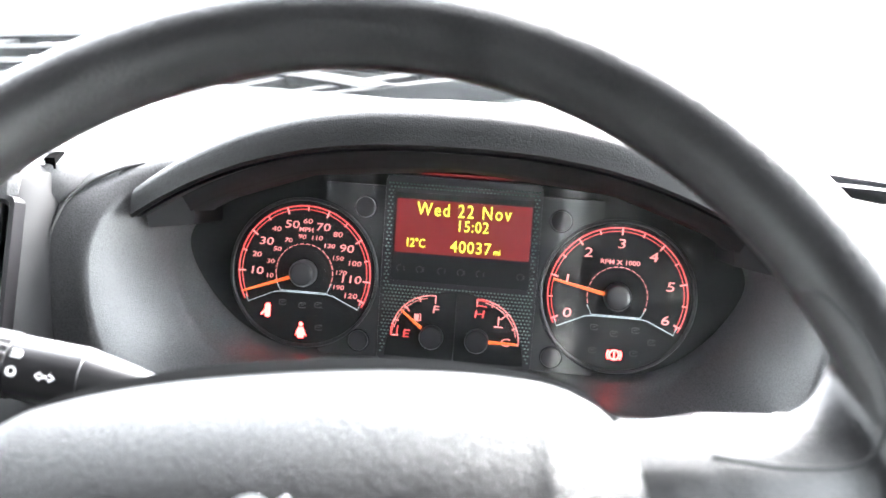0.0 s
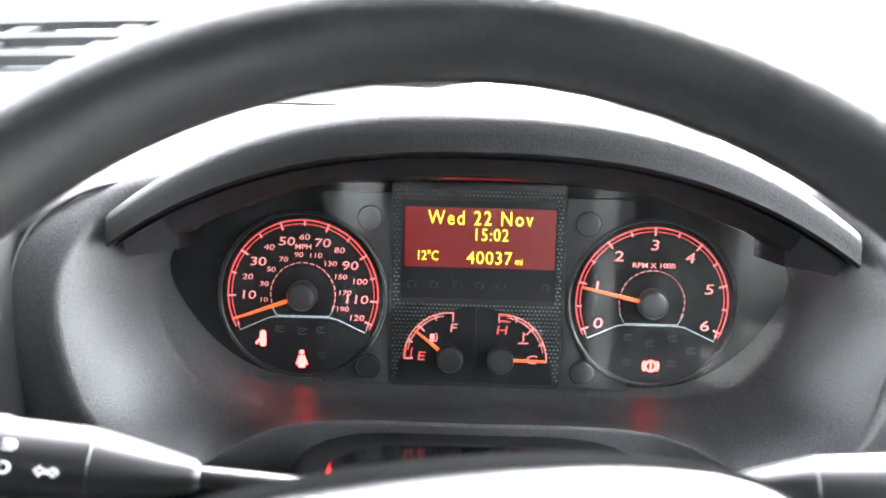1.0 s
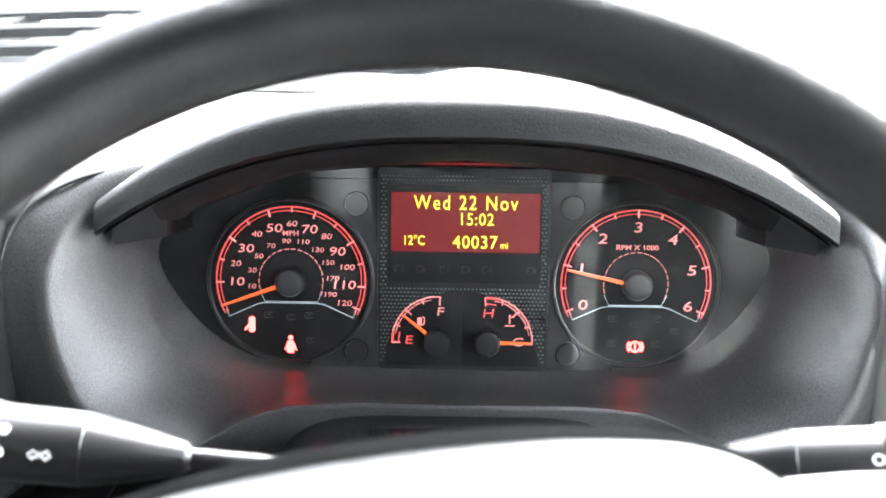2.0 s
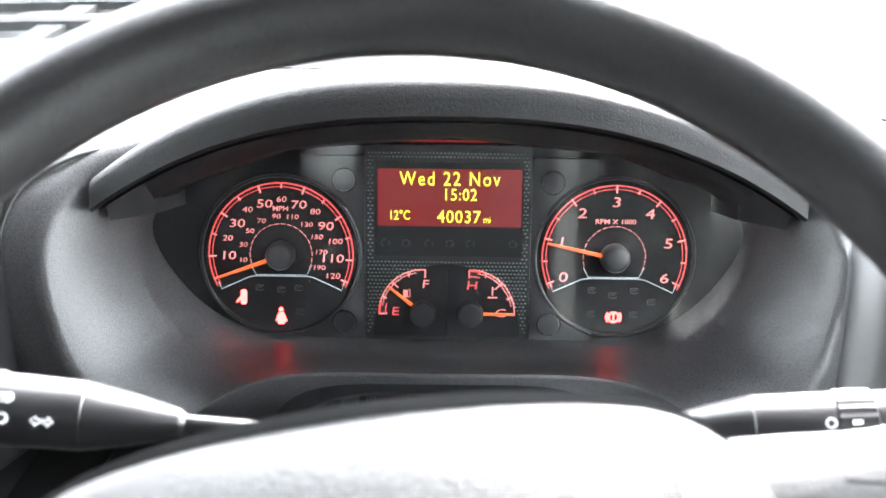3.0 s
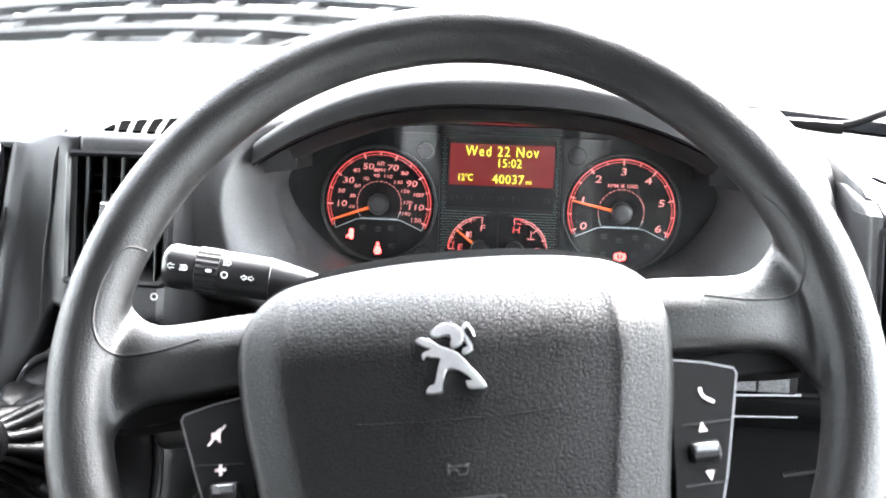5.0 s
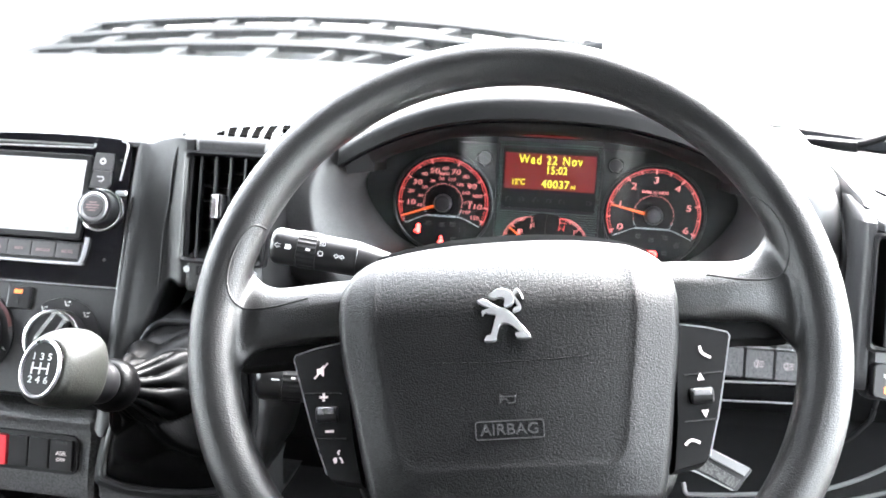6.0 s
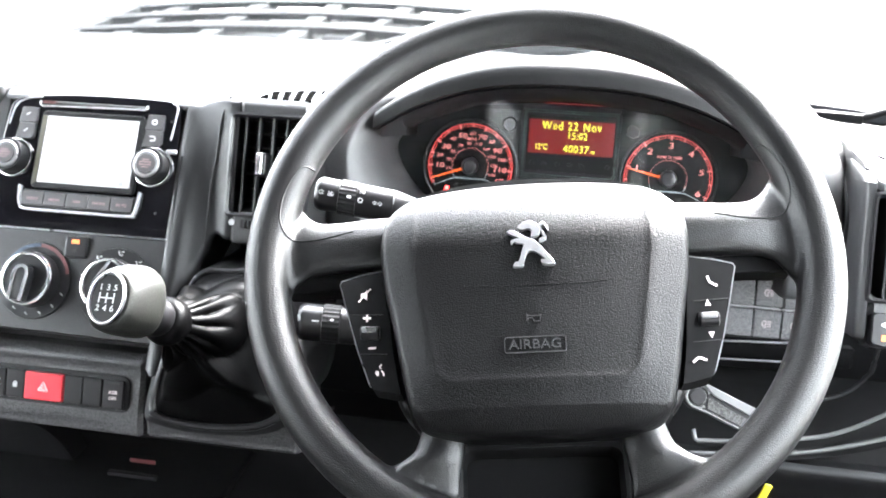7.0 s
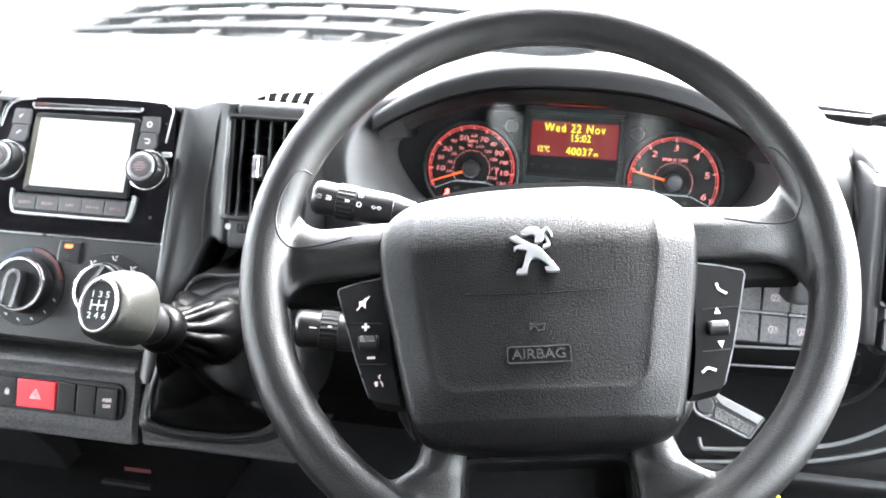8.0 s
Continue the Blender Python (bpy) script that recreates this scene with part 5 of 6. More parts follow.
# ---- air vents ----
def air_vent(name, m, x0, x1, y0, y1, tab, label):
    v = thing(name, m, label, "air vent", "dashboard vents")
    bm = bmesh.new()
    c, w, h = ((x0 + x1) / 2, (y0 + y1) / 2), x1 - x0, y1 - y0
    rings = [[(x, y, z) for x, y in rounded(w + e, h + e, 0.004, 4, c)] for e, z in ((0.006, -0.01), (0.006, 0.0015), (0.002, 0.0025), (-0.002, 0.0), (-0.002, -0.045))]
    loft(bm, rings, caps=False)
    part("frame", bm, SATIN, v)
    part("duct", box(bmesh.new(), (c[0], c[1], -0.045), (w, h, 0.004)), MATT, v, "dark duct")
    n = round(w / 0.0147)
    for i in range(1, n + 1):
        x = x0 + w * (i - 0.3) / (n + 0.4)
        part("slat", box(bmesh.new(), (x, c[1], -0.012), (0.0021, h - 0.002, 0.020), 0.0008, 1, turn=pose(0, 0, 0, 0, 14, 0)), PLASTIC_FINE, v)
    for k in range(1, 7):
        part("vane", box(bmesh.new(), (c[0], y0 + h * k / 7, -0.027), (w, 0.0018, 0.012), 0.0005, 1), SATIN, v)
    if tab:
        t = part("tab", bm_of(lambda b: box(b, (tab[0], tab[1], 0.001), (0.0105, 0.022, 0.016), 0.003, 3)), SATIN, v)
        part("tab_face", bm_of(lambda b: box(b, (tab[0] - 0.001, tab[1], 0.0085), (0.0060, 0.020, 0.004), 0.0018, 3)), CHROME, t, "bright silver tab face")
        for k in range(5):
            part("tab_rib", box(bmesh.new(), (tab[0] + 0.0042, tab[1] - 0.008 + 0.004 * k, 0.0085), (0.002, 0.0015, 0.002)), SATIN, t)
    return v


vl = air_vent("air_vent", lean(-0.255, 0.378, 1.027, 20), -0.0475, 0.0238, 0.0085, 0.0985, (-0.016, 0.0545), "black dashboard air vent with silver tab")
part("wheel_slot", box(bmesh.new(), (-0.018, -0.0005, 0.0), (0.03, 0.0085, 0.004), 0.0015), MATT, vl)
for k in range(7):
    part("thumb_rib", box(bmesh.new(), (-0.029 + 0.0035 * k, -0.0005, 0.0022), (0.0016, 0.0065, 0.003), 0.0005, 1), SATIN, vl)
part("mark", disc(bmesh.new(), (-0.0418, 0.0), 0.0028, 0, 0.0006, n=20), WHITE, vl, "white printed dot")
part("ring_mark", tube(bmesh.new(), [(0.0185 + 0.0022 * math.cos(a), -0.0005 + 0.0022 * math.sin(a), 0.0010) for a in np.linspace(0, 2 * math.pi, 25)], 0.0007, 6), WHITE, vl, "white printed ring")
vr = air_vent("air_vent", lean(0.315, 0.388, 1.03, 20), -0.0535, 0.045, -0.0255, 0.061, (0.01, 0.018), "black dashboard air vent beside the driver's door")
SIDE = [(0.47, 1.1015), (0.436, 1.1010), (0.4165, 1.097), (0.4095, 1.090), (0.388, 1.03), (0.369, 0.98), (0.375, 0.972)]
swept_panel("right_vent_surround", [(x, [(y + d, z - 0.2 * d) for y, z in SIDE]) for x, d in ((0.2500, 0.030), (0.2510, 0.014), (0.2530, 0.004), (0.2570, 0.001), (0.2605, 0.0))])
for x0, x1 in ((0.3615, 0.46),):
    front_panel("right_vent_surround", x0, x1, [(0.47, 1.1015), (0.436, 1.1010), (0.4165, 1.097), (0.4095, 1.090), (0.388, 1.03), (0.369, 0.98), (0.375, 0.972)])
front_panel("right_vent_brow", 0.2605, 0.3615, [(0.47, 1.1015), (0.436, 1.1010), (0.4165, 1.0975), (0.4115, 1.0905)])
front_panel("right_vent_chin", 0.2605, 0.3615, [(0.3795, 1.0035), (0.372, 0.985), (0.366, 0.970), (0.38, 0.962)])

# mirror switch with lit signs
mirror = thing("mirror_switch", lean(0.302, 0.369, 0.984, 22), "black mirror switch block with red symbols", "switch")
part("body", bm_of(lambda b: prism(b, rounded(0.078, 0.027, 0.005, 5), -0.01, 0.006, 0.002)), SATIN, mirror)
part("edge", ribbon(bmesh.new(), [(-0.037, 0.010), (-0.037, -0.011), (-0.030, -0.0128), (0.037, -0.0128)], 0.0008, 0.004, 0.0064), GREY_HANDLE, mirror)
part("speaker_symbol", prism(bmesh.new(), [(-0.031, 0.003), (-0.027, 0.0015), (-0.027, 0.0065), (-0.031, 0.005)], 0.005, 0.0063), WHITE, mirror)
part("red_lamp", disc(bmesh.new(), (-0.0165, 0.001), 0.006, 0.005, 0.0065, 0.0005, 24), HAZARD, mirror, "round red mark")
part("amber_symbol", box(bmesh.new(), (-0.0285, -0.007, 0.006), (0.0035, 0.005, 0.001)), AMBER, mirror)

# slots that clear the side glass: black blocks, hole shade in their colour
def demister(m, slots, level):
    dv = thing("demister_vent", m, "row of slanted black demister slots", "demister vent", "demister vents")
    for quad in slots:
        bm = bmesh.new()
        loft(bm, [[(x, y, level(y) + h) for x, y in quad] for h in (-0.006, 0.0004)])
        part("slot", bm, CAVITY, dv)


BROW_LINE = smooth_line([(0, y, z) for y, z in VENT_BROW], 28)[::-1]


def brow_level(y):
    return max(float(np.interp(y, [p.y for p in BROW_LINE], [p.z for p in BROW_LINE])), 1.1366 if y > 0.437 else 0) + 0.0009


left_slots = [[(-0.2817, 0.4250), (-0.2745, 0.4250), (-0.2752, 0.4300), (-0.2772, 0.4330)]]
for k in range(6):
    x, y0, y1 = -0.2678 + 0.0108 * k, 0.4240 - 0.0003 * k if k < 4 else 0.4410, min(0.4420 + 0.0040 * k, 0.462)
    left_slots.append([(x - 0.0031, y0), (x + 0.0031, y0), (x - 0.0006, y1), (x - 0.0070, y1 - 0.003)])
demister(FLAT, left_slots[:6], brow_level)
demister(FLAT, [[(0.264 + 0.0135 * k + 0.005, 0.467), (0.2688 + 0.0135 * k + 0.005, 0.467), (0.2688 + 0.0135 * k - 0.006, 0.489), (0.264 + 0.0135 * k - 0.006, 0.489)] for k in range(5)], lambda y: 1.1022 + 0.0175 * (y - 0.478))

# ---- driver's switches ----
sw = thing("switch_panel", lean(0.208, 0.5545, 0.912, 18), "grey panel of six push switches behind the wheel", "switch panel")
part("base", prism(bmesh.new(), rounded(0.098, 0.062, 0.004, 4, (0.008, 0.003)), -0.02, 0.0, 0.001), MATT, sw)
part("divider", box(bmesh.new(), (0.008, 0.0042, 0.001), (0.092, 0.0022, 0.004), 0.0007, 1), SILVER, sw)
for i in range(3):
    for j in range(2):
        k = part("push_switch", bm_of(lambda b: box(b, (-0.0215 + 0.0285 * i, -0.0120 + 0.0325 * j, 0.001), (0.0270, 0.0285, 0.008), 0.0016)), SWITCH_GREY, sw)
        if i:
            part("symbol", bm_of(lambda b: ribbon(b, arc((-0.0230 + 0.0285 * i, -0.0120 + 0.0325 * j), 0.0035, 180, 360, 10) + [(-0.0230 + 0.0285 * i, -0.0155 + 0.0325 * j)], 0.0009, 0.004, 0.0054),
                               *[(lambda b, q=q: ribbon(b, [(-0.0215 + 0.0285 * i, -0.0120 + 0.0325 * j + q), (-0.0175 + 0.0285 * i, -0.0120 + 0.0325 * j + q)], 0.0008, 0.004, 0.0054)) for q in (-0.0025, 0, 0.0025)]), PINK, k)


# ---- centre stack: radio, heater, hazard switches ----
STACK = lean(-0.45, 0.40, 1.07, 30)
radio = thing("radio", STACK, "gloss black radio with lit touch screen and two knobs", "radio")
part("fascia", bm_of(lambda b: prism(b, [(q.x, q.y) for q in smooth_line([(0, 0.0640, 0), (0.04, 0.0640, 0), (0.074, 0.0625, 0), (0.0845, 0.0590, 0), (0.0885, 0.051, 0), (0.0915, 0.01, 0), (0.0965, -0.045, 0), (0.0975, -0.066, 0), (0.092, -0.070, 0), (0, -0.070, 0), (-0.092, -0.070, 0), (-0.0975, -0.066, 0), (-0.0965, -0.045, 0), (-0.0915, 0.01, 0), (-0.0885, 0.046, 0), (-0.0845, 0.054, 0), (-0.074, 0.0590, 0), (-0.04, 0.0625, 0)], 108, True)][::-1], -0.02, 0.0, 0.0022)), GLOSSY, radio, "gloss black fascia")
# trim lines painted pale for the highlight on the fascia's edge
part("trim_line", ribbon(bmesh.new(), [(0.0790, 0.0600), (0.0835, 0.0585), (0.0852, 0.0545), (0.0842, 0.0420), (0.0826, 0.0241)], 0.0013, -0.001, 0.0012), GLINT_TRIM, radio, "thin trim line with its glint put in the colour")
part("trim_line", ribbon(bmesh.new(), [(-0.0860, 0.030), (-0.0830, 0.047), (-0.0790, 0.0530), (-0.0700, 0.0572), (-0.0560, 0.0590)], 0.0010, -0.001, 0.0012), GLINT_TRIM, radio, "thin trim line with its glint put in the colour")
bez = part("screen_bezel", prism(bmesh.new(), rounded(0.106, 0.076, 0.004, 4, (0.0022, 0.0070)), -0.002, 0.0035, 0.0015), SATIN, radio)
part("screen", prism(bmesh.new(), rounded(0.0945, 0.0655, 0.001, 3, (0.0030, 0.0069)), 0.002, 0.0040, 0.0), SCREEN, bez, "bright white lit screen")
part("bezel_side", prism(bmesh.new(), [(-0.0492, 0.0400), (-0.0450, 0.0392), (-0.0450, -0.0255), (-0.0492, -0.0285)][::-1], 0.002, 0.0042, 0.0004), BEZEL, bez, "dull olive-grey inner side of the bezel")
for x, w, h in ((-0.031, 0.0065, 0.0030), (-0.0235, 0.0045, 0.0045), (-0.016, 0.0055, 0.0030), (-0.009, 0.0045, 0.0020), (0.035, 0.0045, 0.0020), (0.0415, 0.0045, 0.0042)):
    part("screen_mark", box(bmesh.new(), (x, -0.0218, 0.0041), (w, h, 0.0003)), SCREEN_GREY, bez)
part("disc_slot", bm_of(lambda b: box(b, (-0.001, 0.0535, 0.0), (0.110, 0.0036, 0.003), 0.001, 1)), SEAL, radio)
part("slot_edge", ribbon(bmesh.new(), [(-0.0566, 0.0550), (-0.0572, 0.0520), (-0.0550, 0.0500), (0.0, 0.0512), (0.0520, 0.0522), (0.0540, 0.0535), (0.0542, 0.0562)], 0.0012, -0.001, 0.0014), GLINT_TRIM, radio, "bright lip of the disc slot")
part("slot_lamp", box(bmesh.new(), (-0.047, 0.0535, 0.0014), (0.013, 0.0024, 0.002)), SLOT_RED, radio, "dull red mark")
for x, s in ((0.0690, 1), (-0.0745, -1)):
    k = part("knob", bm_of(lambda b: disc(b, (x, -0.003), 0.0160, 0.0, 0.014, 0.002, 40)), SATIN, radio, "round black knob with chrome rings")
    part("ring", tube(bmesh.new(), [(x + 0.0185 * math.cos(a), -0.003 + 0.0180 * math.sin(a), 0.0015) for a in np.linspace(0, 2 * math.pi, 41)], 0.0013, 8), CHROME, k)
    part("ring", tube(bmesh.new(), [(x + 0.0112 * math.cos(a), -0.003 + 0.0112 * math.sin(a), 0.0136) for a in np.linspace(0, 2 * math.pi, 41)], 0.0021, 10), SILVER, k, "broad satin silver ring")
    part("push_cap", disc(bmesh.new(), (x, -0.003), 0.0098, 0.01, 0.0162, 0.0015, 32), KEY_GREY, k)
    for q in (-0.0035, -0.0012, 0.0012, 0.0035):
        part("writing_bar", box(bmesh.new(), (x, -0.003 + q, 0.0164), (0.0125 - 900 * q * q * 0.5, 0.0011, 0.0003)), KEY_PRINT, k)
for x in (0.0650, -0.0655):
    for y, h in ((0.0400, 0.0152), (0.0240, 0.0158)):
        e = 0.002 if y < 0.03 else 0.0
        b_ = part("key", bm_of(lambda b: prism(b, [(x - 0.0090 - e * 0.5, y - h / 2), (x + 0.0088 - e, y - h / 2), (x + 0.0095, y - h / 2 + 0.0025 + e), (x + 0.0085, y + h / 2), (x - 0.0078, y + h / 2)], -0.002, 0.003, 0.0010)), KEY_GREY, radio)
        if x > 0 and y > 0.03:
            part("symbol", ribbon(bmesh.new(), [(x + 0.0022 * math.cos(a), y + 0.0022 * math.sin(a)) for a in np.linspace(0, 2 * math.pi, 16)], 0.0013, 0.002, 0.0033), WHITE, b_)
        elif x > 0:
            part("symbol", ribbon(bmesh.new(), [(x - 0.003, y + 0.002), (x + 0.002, y + 0.002), (x + 0.003, y), (x + 0.002, y - 0.002), (x - 0.0015, y - 0.002)], 0.0009, 0.002, 0.0033), WHITE, b_)
        else:
            part("symbol", ribbon(bmesh.new(), [(x - 0.002, y - 0.001), (x + 0.0015, y + 0.002)], 0.001, 0.002, 0.0033), WHITE, b_)
row = part("key_bed", prism(bmesh.new(), rounded(0.118, 0.019, 0.003, 4, (0.0005, -0.0425)), -0.002, 0.0018, 0.001), SATIN, radio)
for k, word in enumerate(("RADIO", "MEDIA", "NAV", "PHONE", "MORE")):
    x = -0.0455 + 0.0228 * k
    b_ = part("key", bm_of(lambda b: box(b, (x, -0.0418, 0.002), (0.0222, 0.0136, 0.004), 0.0012)), KEY_GREY, radio)
    writing(word, 0.0040, (x, -0.0424), 0.0041, KEY_PRINT, b_, 1.0, "key_lettering")
part("row_edge", ribbon(bmesh.new(), smooth_line([(-0.0612, -0.0300, 0), (-0.0600, -0.0420, 0), (-0.0570, -0.0500, 0), (-0.0500, -0.0522, 0), (0.0, -0.0524, 0), (0.0530, -0.0520, 0), (0.0580, -0.0500, 0), (0.0602, -0.0420, 0), (0.0614, -0.0285, 0)], 40), 0.0019, 0.0, 0.0042), GLINT_TRIM, radio, "chrome edge under the keys")
part("pin_hole", disc(bmesh.new(), (0.0805, 0.0425), 0.0012, 0.0, 0.0004, n=12), SEAL, radio)
part("pin_hole", disc(bmesh.new(), (0.0785, -0.0465), 0.0014, 0.0, 0.0004, n=12), SEAL, radio)
part("release_clip", box(bmesh.new(), (0.0855, 0.0130, 0.001), (0.0105, 0.0042, 0.003), 0.0010, 1), SILVER, radio, "bright metal clip")

heater = thing("heater_panel", STACK, "dark grey heater panel with rotary knobs", "heater panel")
part("fascia", bm_of(lambda b: prism(b, [(-0.105, -0.0715), (0.0975, -0.0705), (0.0995, -0.08), (0.1005, -0.160), (0.096, -0.1675), (-0.105, -0.165)][::-1], -0.02, 0.0008, 0.002)), PLASTIC_FINE, heater)


def heater_dial(x, y, turn, coloured):
    d = part("rotary_dial", disc(bmesh.new(), (x, y), 0.0365, -0.002, 0.0022, 0.0010, 56), SATIN, heater, "round black dial")
    part("barrel", disc(bmesh.new(), (x, y), 0.0255, 0.0, 0.016, 0.003, 48), SATIN, d)
    part("ring", tube(bmesh.new(), [(x + 0.0232 * math.cos(a), y + 0.0232 * math.sin(a), 0.016) for a in np.linspace(0, 2 * math.pi, 49)], 0.0019, 8), CHROME, d, "chrome ring")
    m = pose(x, y, 0, 0, 0, turn)
    g = prism(bmesh.new(), [(-0.0062, -0.022), (0.0062, -0.022), (0.0072, 0.004), (0.0048, 0.0105), (0.0, 0.0125), (-0.0048, 0.0105), (-0.0072, 0.004)], 0.014, 0.026, 0.003)
    bmesh.ops.transform(g, matrix=m, verts=g.verts)
    part("grip", g, SATIN, d)
    o = ribbon(bmesh.new(), [(-0.0055, -0.0215), (-0.0062, 0.004), (-0.0042, 0.0088), (0, 0.0105), (0.0042, 0.0088), (0.0062, 0.004), (0.0055, -0.0215)], 0.0036, 0.0245, 0.0268)
    bmesh.ops.transform(o, matrix=m, verts=o.verts)
    part("grip_edge", o, CHROME, d, "chrome edge on the grip")
    if coloured:
        part("cold_band", ribbon(bmesh.new(), arc((x, y), 0.0335, -75, 0, 20), 0.0034, 0.001, 0.0026), BLUE_MARK, d, "blue band")
        part("warm_band", ribbon(bmesh.new(), arc((x, y), 0.0335, 2, 75, 20), 0.0034, 0.001, 0.0026), RED_MARK, d, "red band")
    for a in (110, 135, 160, 185, 210, 240) if coloured else (-78, -36, 4, 42, 80):
        p = arc((x, y), 0.0314, a, a, 1)[0]
        if coloured:
            part("mark", bm_of(lambda b: ribbon(b, [(p[0] - 0.0014, p[1] + 0.0010), (p[0] + 0.0014, p[1] - 0.0010)], 0.0009, 0.001, 0.0027)), WHITE, d)
        else:
            seat = [(p[0] - 0.0026, p[1] + 0.0022), (p[0] - 0.0008, p[1] - 0.0016), (p[0] + 0.0022, p[1] - 0.0012)]
            part("air_symbol", bm_of(lambda b: ribbon(b, seat, 0.0009, 0.001, 0.0027), lambda b: ribbon(b, [(p[0] + 0.0002, p[1] + 0.0012), (p[0] + 0.0028, p[1] + 0.0022)], 0.0009, 0.001, 0.0027)), WHITE, d)


heater_dial(-0.0290, -0.1195, -6, True)
heater_dial(0.0505, -0.1185, 150, False)
part("top_edge", ribbon(bmesh.new(), [(-0.100, -0.0712), (0.0955, -0.0702)], 0.0009, -0.001, 0.0014), SILVER, heater, "thin bright upper edge")
# thin ribbon added to paint the highlight on the column's edge
part("side_glint", ribbon(bmesh.new(), [(0.0968, 0.010), (0.0955, -0.010), (0.0968, -0.0625), (0.0996, -0.1240), (0.1000, -0.150)], 0.0012, 0.0, 0.0026), GREY_HANDLE, heater, "painted highlight along the side edge")
btn = part("defrost_button", bm_of(lambda b: box(b, (0.0075, -0.0850, 0.001), (0.0225, 0.0202, 0.006), 0.0022)), SATIN, heater, "small button with amber lamp")
part("lamp", bm_of(lambda b: box(b, (0.0068, -0.0800, 0.0042), (0.0075, 0.0035, 0.001))), AMBER, btn, "amber lamp")
part("symbol", bm_of(lambda b: disc(b, (0.0068, -0.0890), 0.0016, 0.003, 0.0044, n=10)), GREY_HANDLE, btn)

band = thing("hazard_switches", lean(-0.45, 0.3215, 0.8825, 20), "row of black switches with a red hazard button", "switches")
part("surround", bm_of(lambda b: prism(b, rounded(0.245, 0.034, 0.008, 6, (-0.053, -0.0135)), -0.01, 0.0035, 0.0015)), MATT, band)
hz = part("hazard_button", bm_of(lambda b: box(b, (-0.0157, -0.0137, 0.003), (0.0390, 0.0265, 0.009), 0.002)), HAZARD, band, "red hazard button")
part("triangle", ribbon(bmesh.new(), [(-0.0205, -0.0175), (-0.0107, -0.0175), (-0.0156, -0.0090), (-0.0205, -0.0175)], 0.0010, 0.006, 0.0078), PINK, hz)
part("triangle", ribbon(bmesh.new(), [(-0.0178, -0.0160), (-0.0134, -0.0160), (-0.0156, -0.0122), (-0.0178, -0.0160)], 0.0008, 0.006, 0.0078), PINK, hz)
for x, w in ((0.0140, 0.0180), (0.0335, 0.0185), (0.0545, 0.0205), (-0.0455, 0.0180), (-0.0650, 0.018), (-0.09, 0.028), (-0.125, 0.038)):
    k = part("push_switch", bm_of(lambda b: box(b, (x, -0.0137, 0.002), (w, 0.0265, 0.008), 0.0014)), SATIN, band)
    if x == 0.0545:
        writing("ASR", 0.0050, (x, -0.0120), 0.0061, PINK, k, 1.1, "switch_lettering")
        writing("OFF", 0.0042, (x, -0.0175), 0.0061, PINK, k, 1.1, "switch_lettering")
        part("lamp", box(bmesh.new(), (x, -0.0030, 0.006), (0.011, 0.0022, 0.0008)), GREY_HANDLE, k)
    if x == -0.0455:
        part("padlock_symbol", bm_of(lambda b: box(b, (x, -0.0150, 0.006), (0.0042, 0.0040, 0.0008)), lambda b: ribbon(b, arc((x, -0.0130), 0.0014, -90, 90, 10), 0.0007, 0.0055, 0.0064)), WHITE, k)
    if x == -0.0650:
        part("symbol", ribbon(bmesh.new(), rounded(0.008, 0.006, 0.001, 3, (x, -0.0137)), 0.0008, 0.0055, 0.0064), WHITE, k)

# ---- gear lever ----
gear = thing("gear_lever", FLAT, "gear lever with pewter knob and black leather gaiter", "gear lever")
F, C = Vector((-0.3030, 0.168, 1.0390)), Vector((-0.2925, 0.252, 0.980))
ax = (C - F).normalized()
sx_ = Vector((1, 0, 0)) - ax.x * ax
sx_.normalize()
up_ = sx_.cross(ax)
L = (C - F).length


def knob_ring(f, w, h, n=40, shift=0.0):
    c = F + ax * (L * f) + up_ * shift
    return [c + sx_ * (w * abs(math.cos(a)) ** 0.8 * (1 if math.cos(a) > 0 else -1)) + up_ * (h * abs(math.sin(a)) ** 0.8 * (1 if math.sin(a) > 0 else -1)) for a in np.linspace(0, 2 * math.pi, n, endpoint=False)]


knob = part("knob", loft(bmesh.new(), [knob_ring(f, w * 0.9, h * 0.9, shift=s) for f, w, h, s in ((0.0, 0.0160, 0.0200, 0.0), (0.015, 0.0190, 0.0228, 0.0), (0.06, 0.0218, 0.0258, 0.0004), (0.14, 0.0238, 0.0285, 0.0022), (0.23, 0.0246, 0.0302, 0.0040), (0.31, 0.0248, 0.0306, 0.0048), (0.375, 0.0244, 0.0294, 0.0046), (0.415, 0.0228, 0.0264, 0.0032), (0.445, 0.0195, 0.0218, 0.0014), (0.465, 0.0150, 0.0158, 0.0), (0.49, 0.0128, 0.0130, 0.0), (0.70, 0.0115, 0.0115, 0))]), PEWTER, gear, "worn pewter-coloured knob", 50)
badge_m = Matrix((sx_, up_, -ax)).transposed().to_4x4()
badge_m.translation = F - ax * 0.0005
badge = part("badge", disc(bmesh.new(), (0, 0), 0.0128, -0.001, 0.0010, 0.0005, 40, 0.0172), SATIN, knob, "black badge with shift pattern")
badge.matrix_basis = badge_m
part("badge_ring", tube(bmesh.new(), [(0.0140 * math.cos(a), 0.0184 * math.sin(a), 0.0008) for a in np.linspace(0, 2 * math.pi, 49)], 0.0012, 8), SILVER, knob, "silver ring").matrix_basis = badge_m
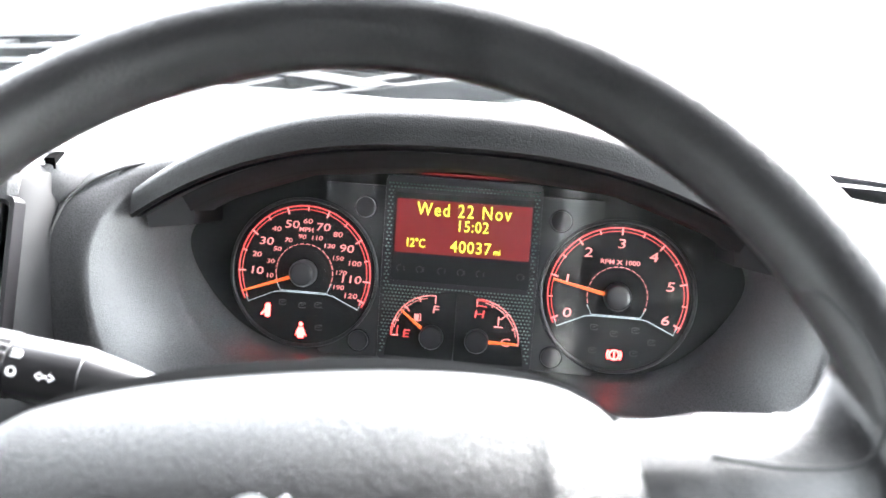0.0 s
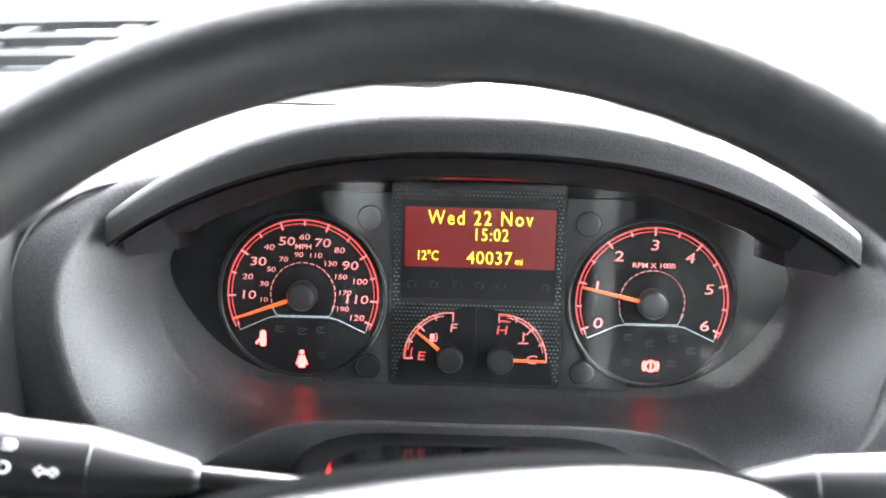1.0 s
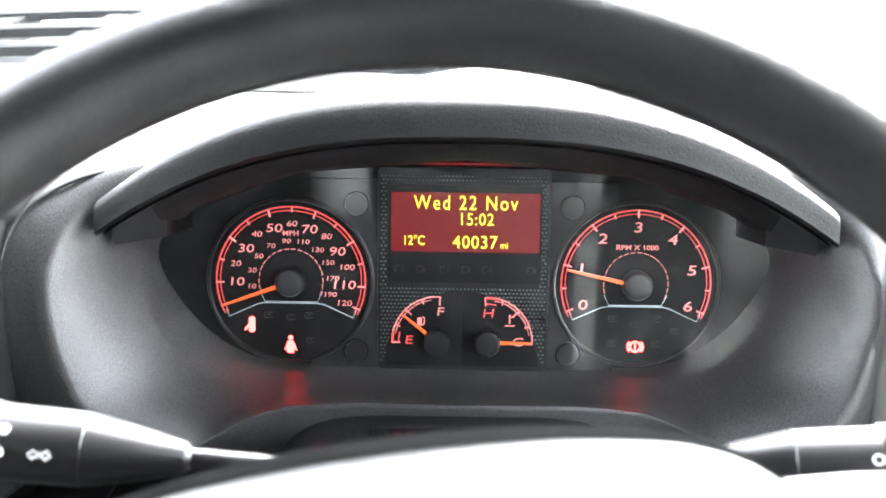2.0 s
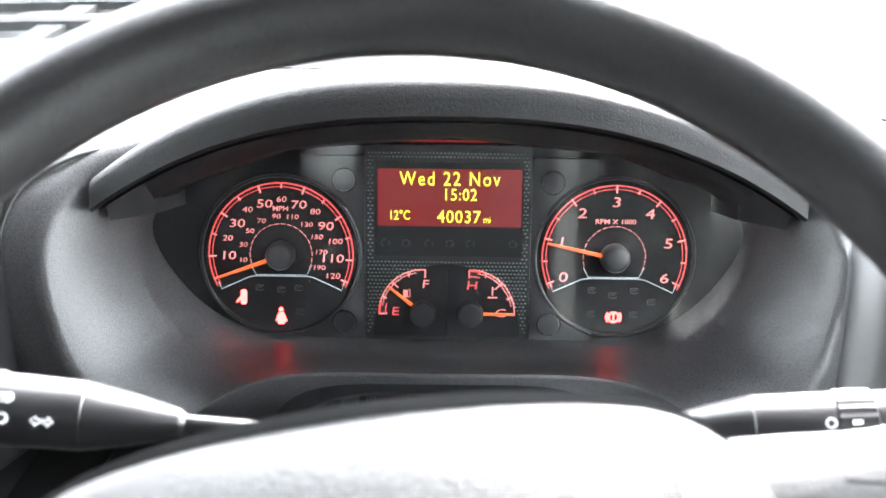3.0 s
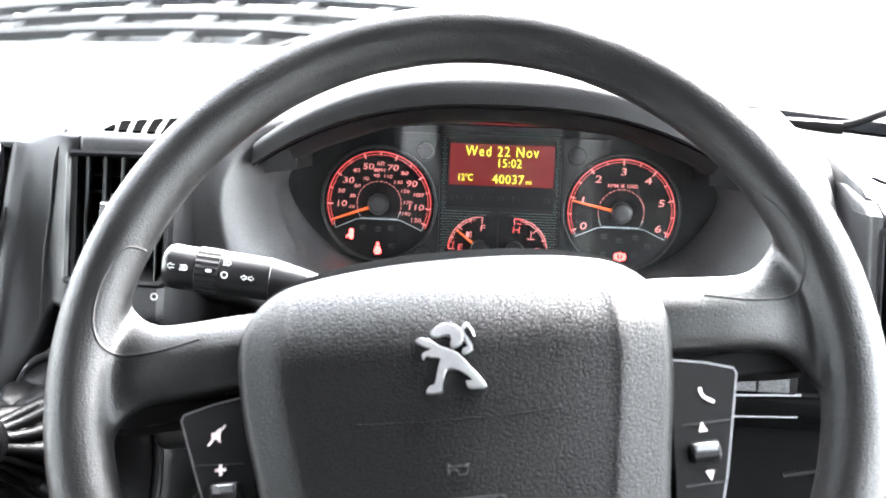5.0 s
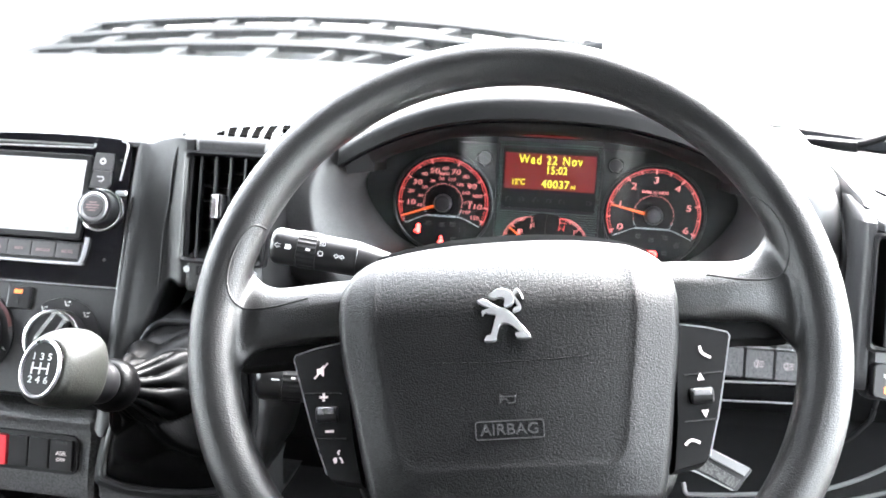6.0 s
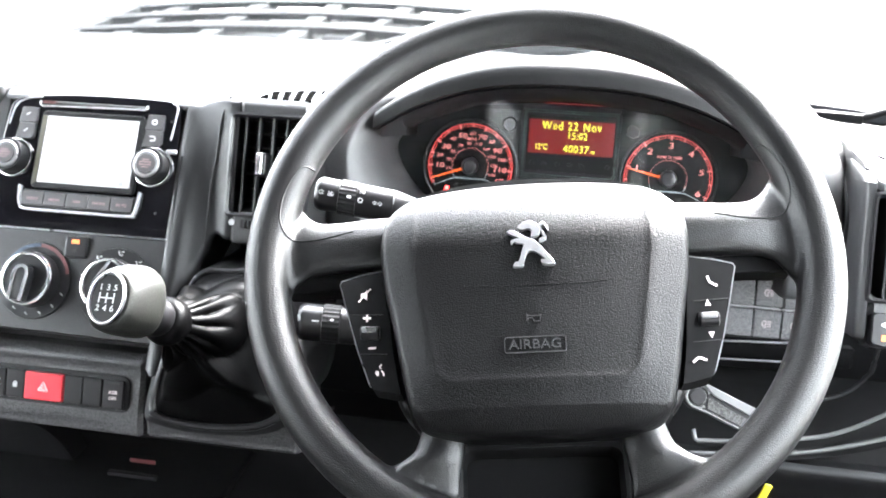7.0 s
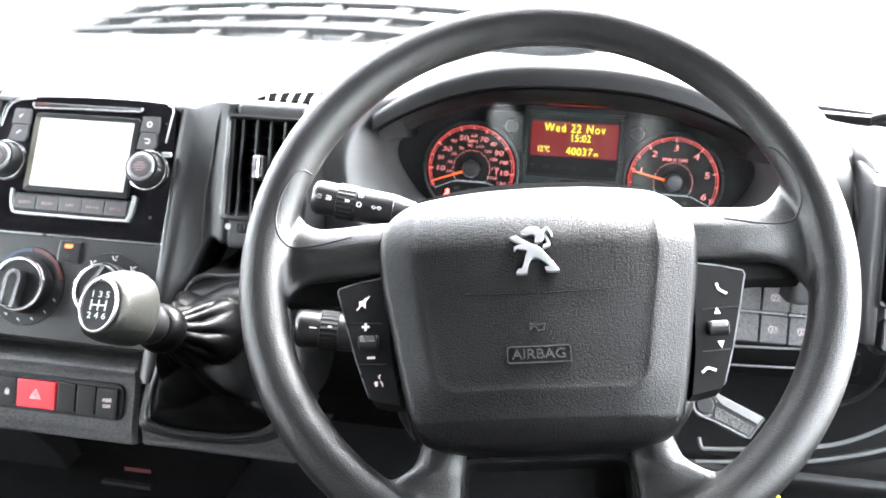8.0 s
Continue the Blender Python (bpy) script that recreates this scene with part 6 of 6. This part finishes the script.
for i, (t, x, y) in enumerate((("1", -0.0058, 0.0075), ("3", 0.0, 0.0075), ("5", 0.0058, 0.0075), ("2", -0.0058, -0.0076), ("4", 0.0, -0.0076), ("6", 0.0058, -0.0076))):
    writing(t, 0.0064, (x, y), 0.0012, WHITE, knob, 1.05, "numeral").matrix_basis = badge_m
pt = part("shift_pattern", bm_of(lambda b: ribbon(b, [(-0.0058, 0), (0.0058, 0)], 0.0011, 0.0008, 0.0014), *[(lambda b, x=x: ribbon(b, [(x, -0.0038), (x, 0.0038)], 0.0011, 0.0008, 0.0014)) for x in (-0.0058, 0.0, 0.0058)]), WHITE, knob)
pt.matrix_basis = badge_m
collar = bmesh.new()
tube(collar, [F + ax * (L * f) for f in (0.45, 0.48, 0.56, 0.61, 0.645, 0.67, 0.69)], [0.0140, 0.0146, 0.0140, 0.0150, 0.0158, 0.0150, 0.0120], 28)
part("collar", collar, SATIN, gear, "black plastic collar")
bm = tube(bmesh.new(), [F + ax * (L * f) for f in (0.68, 0.70, 0.74, 0.80, 0.86, 0.91, 0.94)], [0.0120, 0.0160, 0.0186, 0.0196, 0.0188, 0.0160, 0.0120], 32)
part("gaiter_roll", bm, LEATHER, gear, "rolled black leather top of the gaiter")
# gaiter: gathered leather that spreads from the collar to its frame
frame_loop = smooth_line([(-0.318, 0.347, 0.983), (-0.290, 0.355, 0.988), (-0.245, 0.355, 0.987), (-0.225, 0.335, 0.94), (-0.222, 0.300, 0.893), (-0.240, 0.287, 0.875), (-0.29, 0.285, 0.868), (-0.333, 0.287, 0.870), (-0.344, 0.293, 0.881), (-0.335, 0.322, 0.935)], 240, True)
neck = F + ax * (L * 0.93)
bm = bmesh.new()
rings = []
for k in range(44):
    f = k / 43
    ring = []
    for i, q in enumerate(frame_loop):
        v = Vector(q) - neck
        along = v.dot(ax)
        v -= ax * along
        out = v.normalized()
        high = min(max((q.z - 0.90) / 0.08, 0), 1)
        p = neck + out * (0.0150 + (v.length - 0.0150) * f ** (1.40 - 0.4 * high)) + ax * along * (1 - (1 - f) ** (1.15 + 0.05 * high))
        turn_ = i / 240 * 2 * math.pi
        ridge = abs(math.sin(turn_ * 8 + 0.5 * math.sin(f * 7 + turn_ * 3))) ** 0.6 - 0.6
        fold = ridge * 0.0046 * math.exp(-((f - 0.16) / 0.15) ** 2)
        fold += math.sin(turn_ * 4 + 4 * f + math.sin(turn_ * 2)) * 0.0042 * math.sin(math.pi * f)
        fold += (abs(math.sin(f * 8 + 1.1 * math.sin(turn_ * 2 + 1))) ** 0.5 - 0.6) * 0.006 * math.sin(math.pi * f) ** 2
        ring.append(p + out * fold - ax * fold * 0.4)
    rings.append(ring)
loft(bm, rings, caps=False)
part("gaiter", bm, LEATHER, gear, "creased black leather gaiter", 80)
part("gaiter_frame", tube(bmesh.new(), [(q.x, q.y - 0.002, q.z) for q in frame_loop] + [frame_loop[0]], 0.0035, 10), SATIN, gear)
# console that carries it
bm = bmesh.new()
MID = Vector((-0.285, 0.31, 0.92))


def outset(q, wide):
    low = min(max((0.955 - q.z) / 0.03, 0), 1)
    return MID + (Vector(q) - MID) * (1 + wide * (0.12 + 0.88 * low))


out = [outset(q, 0.17) for q in frame_loop]
loft(bm, [[(q.x, q.y + 0.003, q.z) for q in frame_loop], [(q.x, q.y - 0.001, q.z) for q in (outset(p, 0.05) for p in frame_loop)], [(q.x, q.y + 0.004, q.z) for q in out], [(q.x, q.y + 0.10, q.z - 0.01) for q in out]], caps=False)
part("console_surround", bm, PLASTIC_FINE, gear, "dark plastic surround", 60)

# lower left storage and its red label
glove = thing("lower_bin", FLAT, "dark rounded plastic bin under the dashboard", "storage bin")
bm = bmesh.new()
loft(bm, [[(q.x, y, q.z) for q in smooth_line([(-1.2, 0, 0.797), (-0.62, 0, 0.797), (-0.54, 0, 0.791), (-0.505, 0, 0.775), (-0.485, 0, 0.745), (-0.475, 0, 0.70), (-0.475, 0, 0.60), (-1.2, 0, 0.60)], 48)] for y in (0.40, 0.375, 0.372)])
part("body", bm, SATIN, glove)
tray = thing("lower_tray", FLAT, "black open storage tray low on the dashboard", "storage tray")
# floor plate near-black: the shade under the band is in its colour
part("floor_plate", box(bmesh.new(), (-0.46, 0.36, 0.745), (0.30, 0.16, 0.008), 0.002), DARK, tray)
part("label", box(bmesh.new(), (-0.376, 0.318, 0.798), (0.026, 0.001, 0.004)), RED_MARK, tray, "red printed label")
part("lip", box(bmesh.new(), (-0.385, 0.312, 0.785), (0.05, 0.006, 0.004), 0.0015), SATIN, tray)
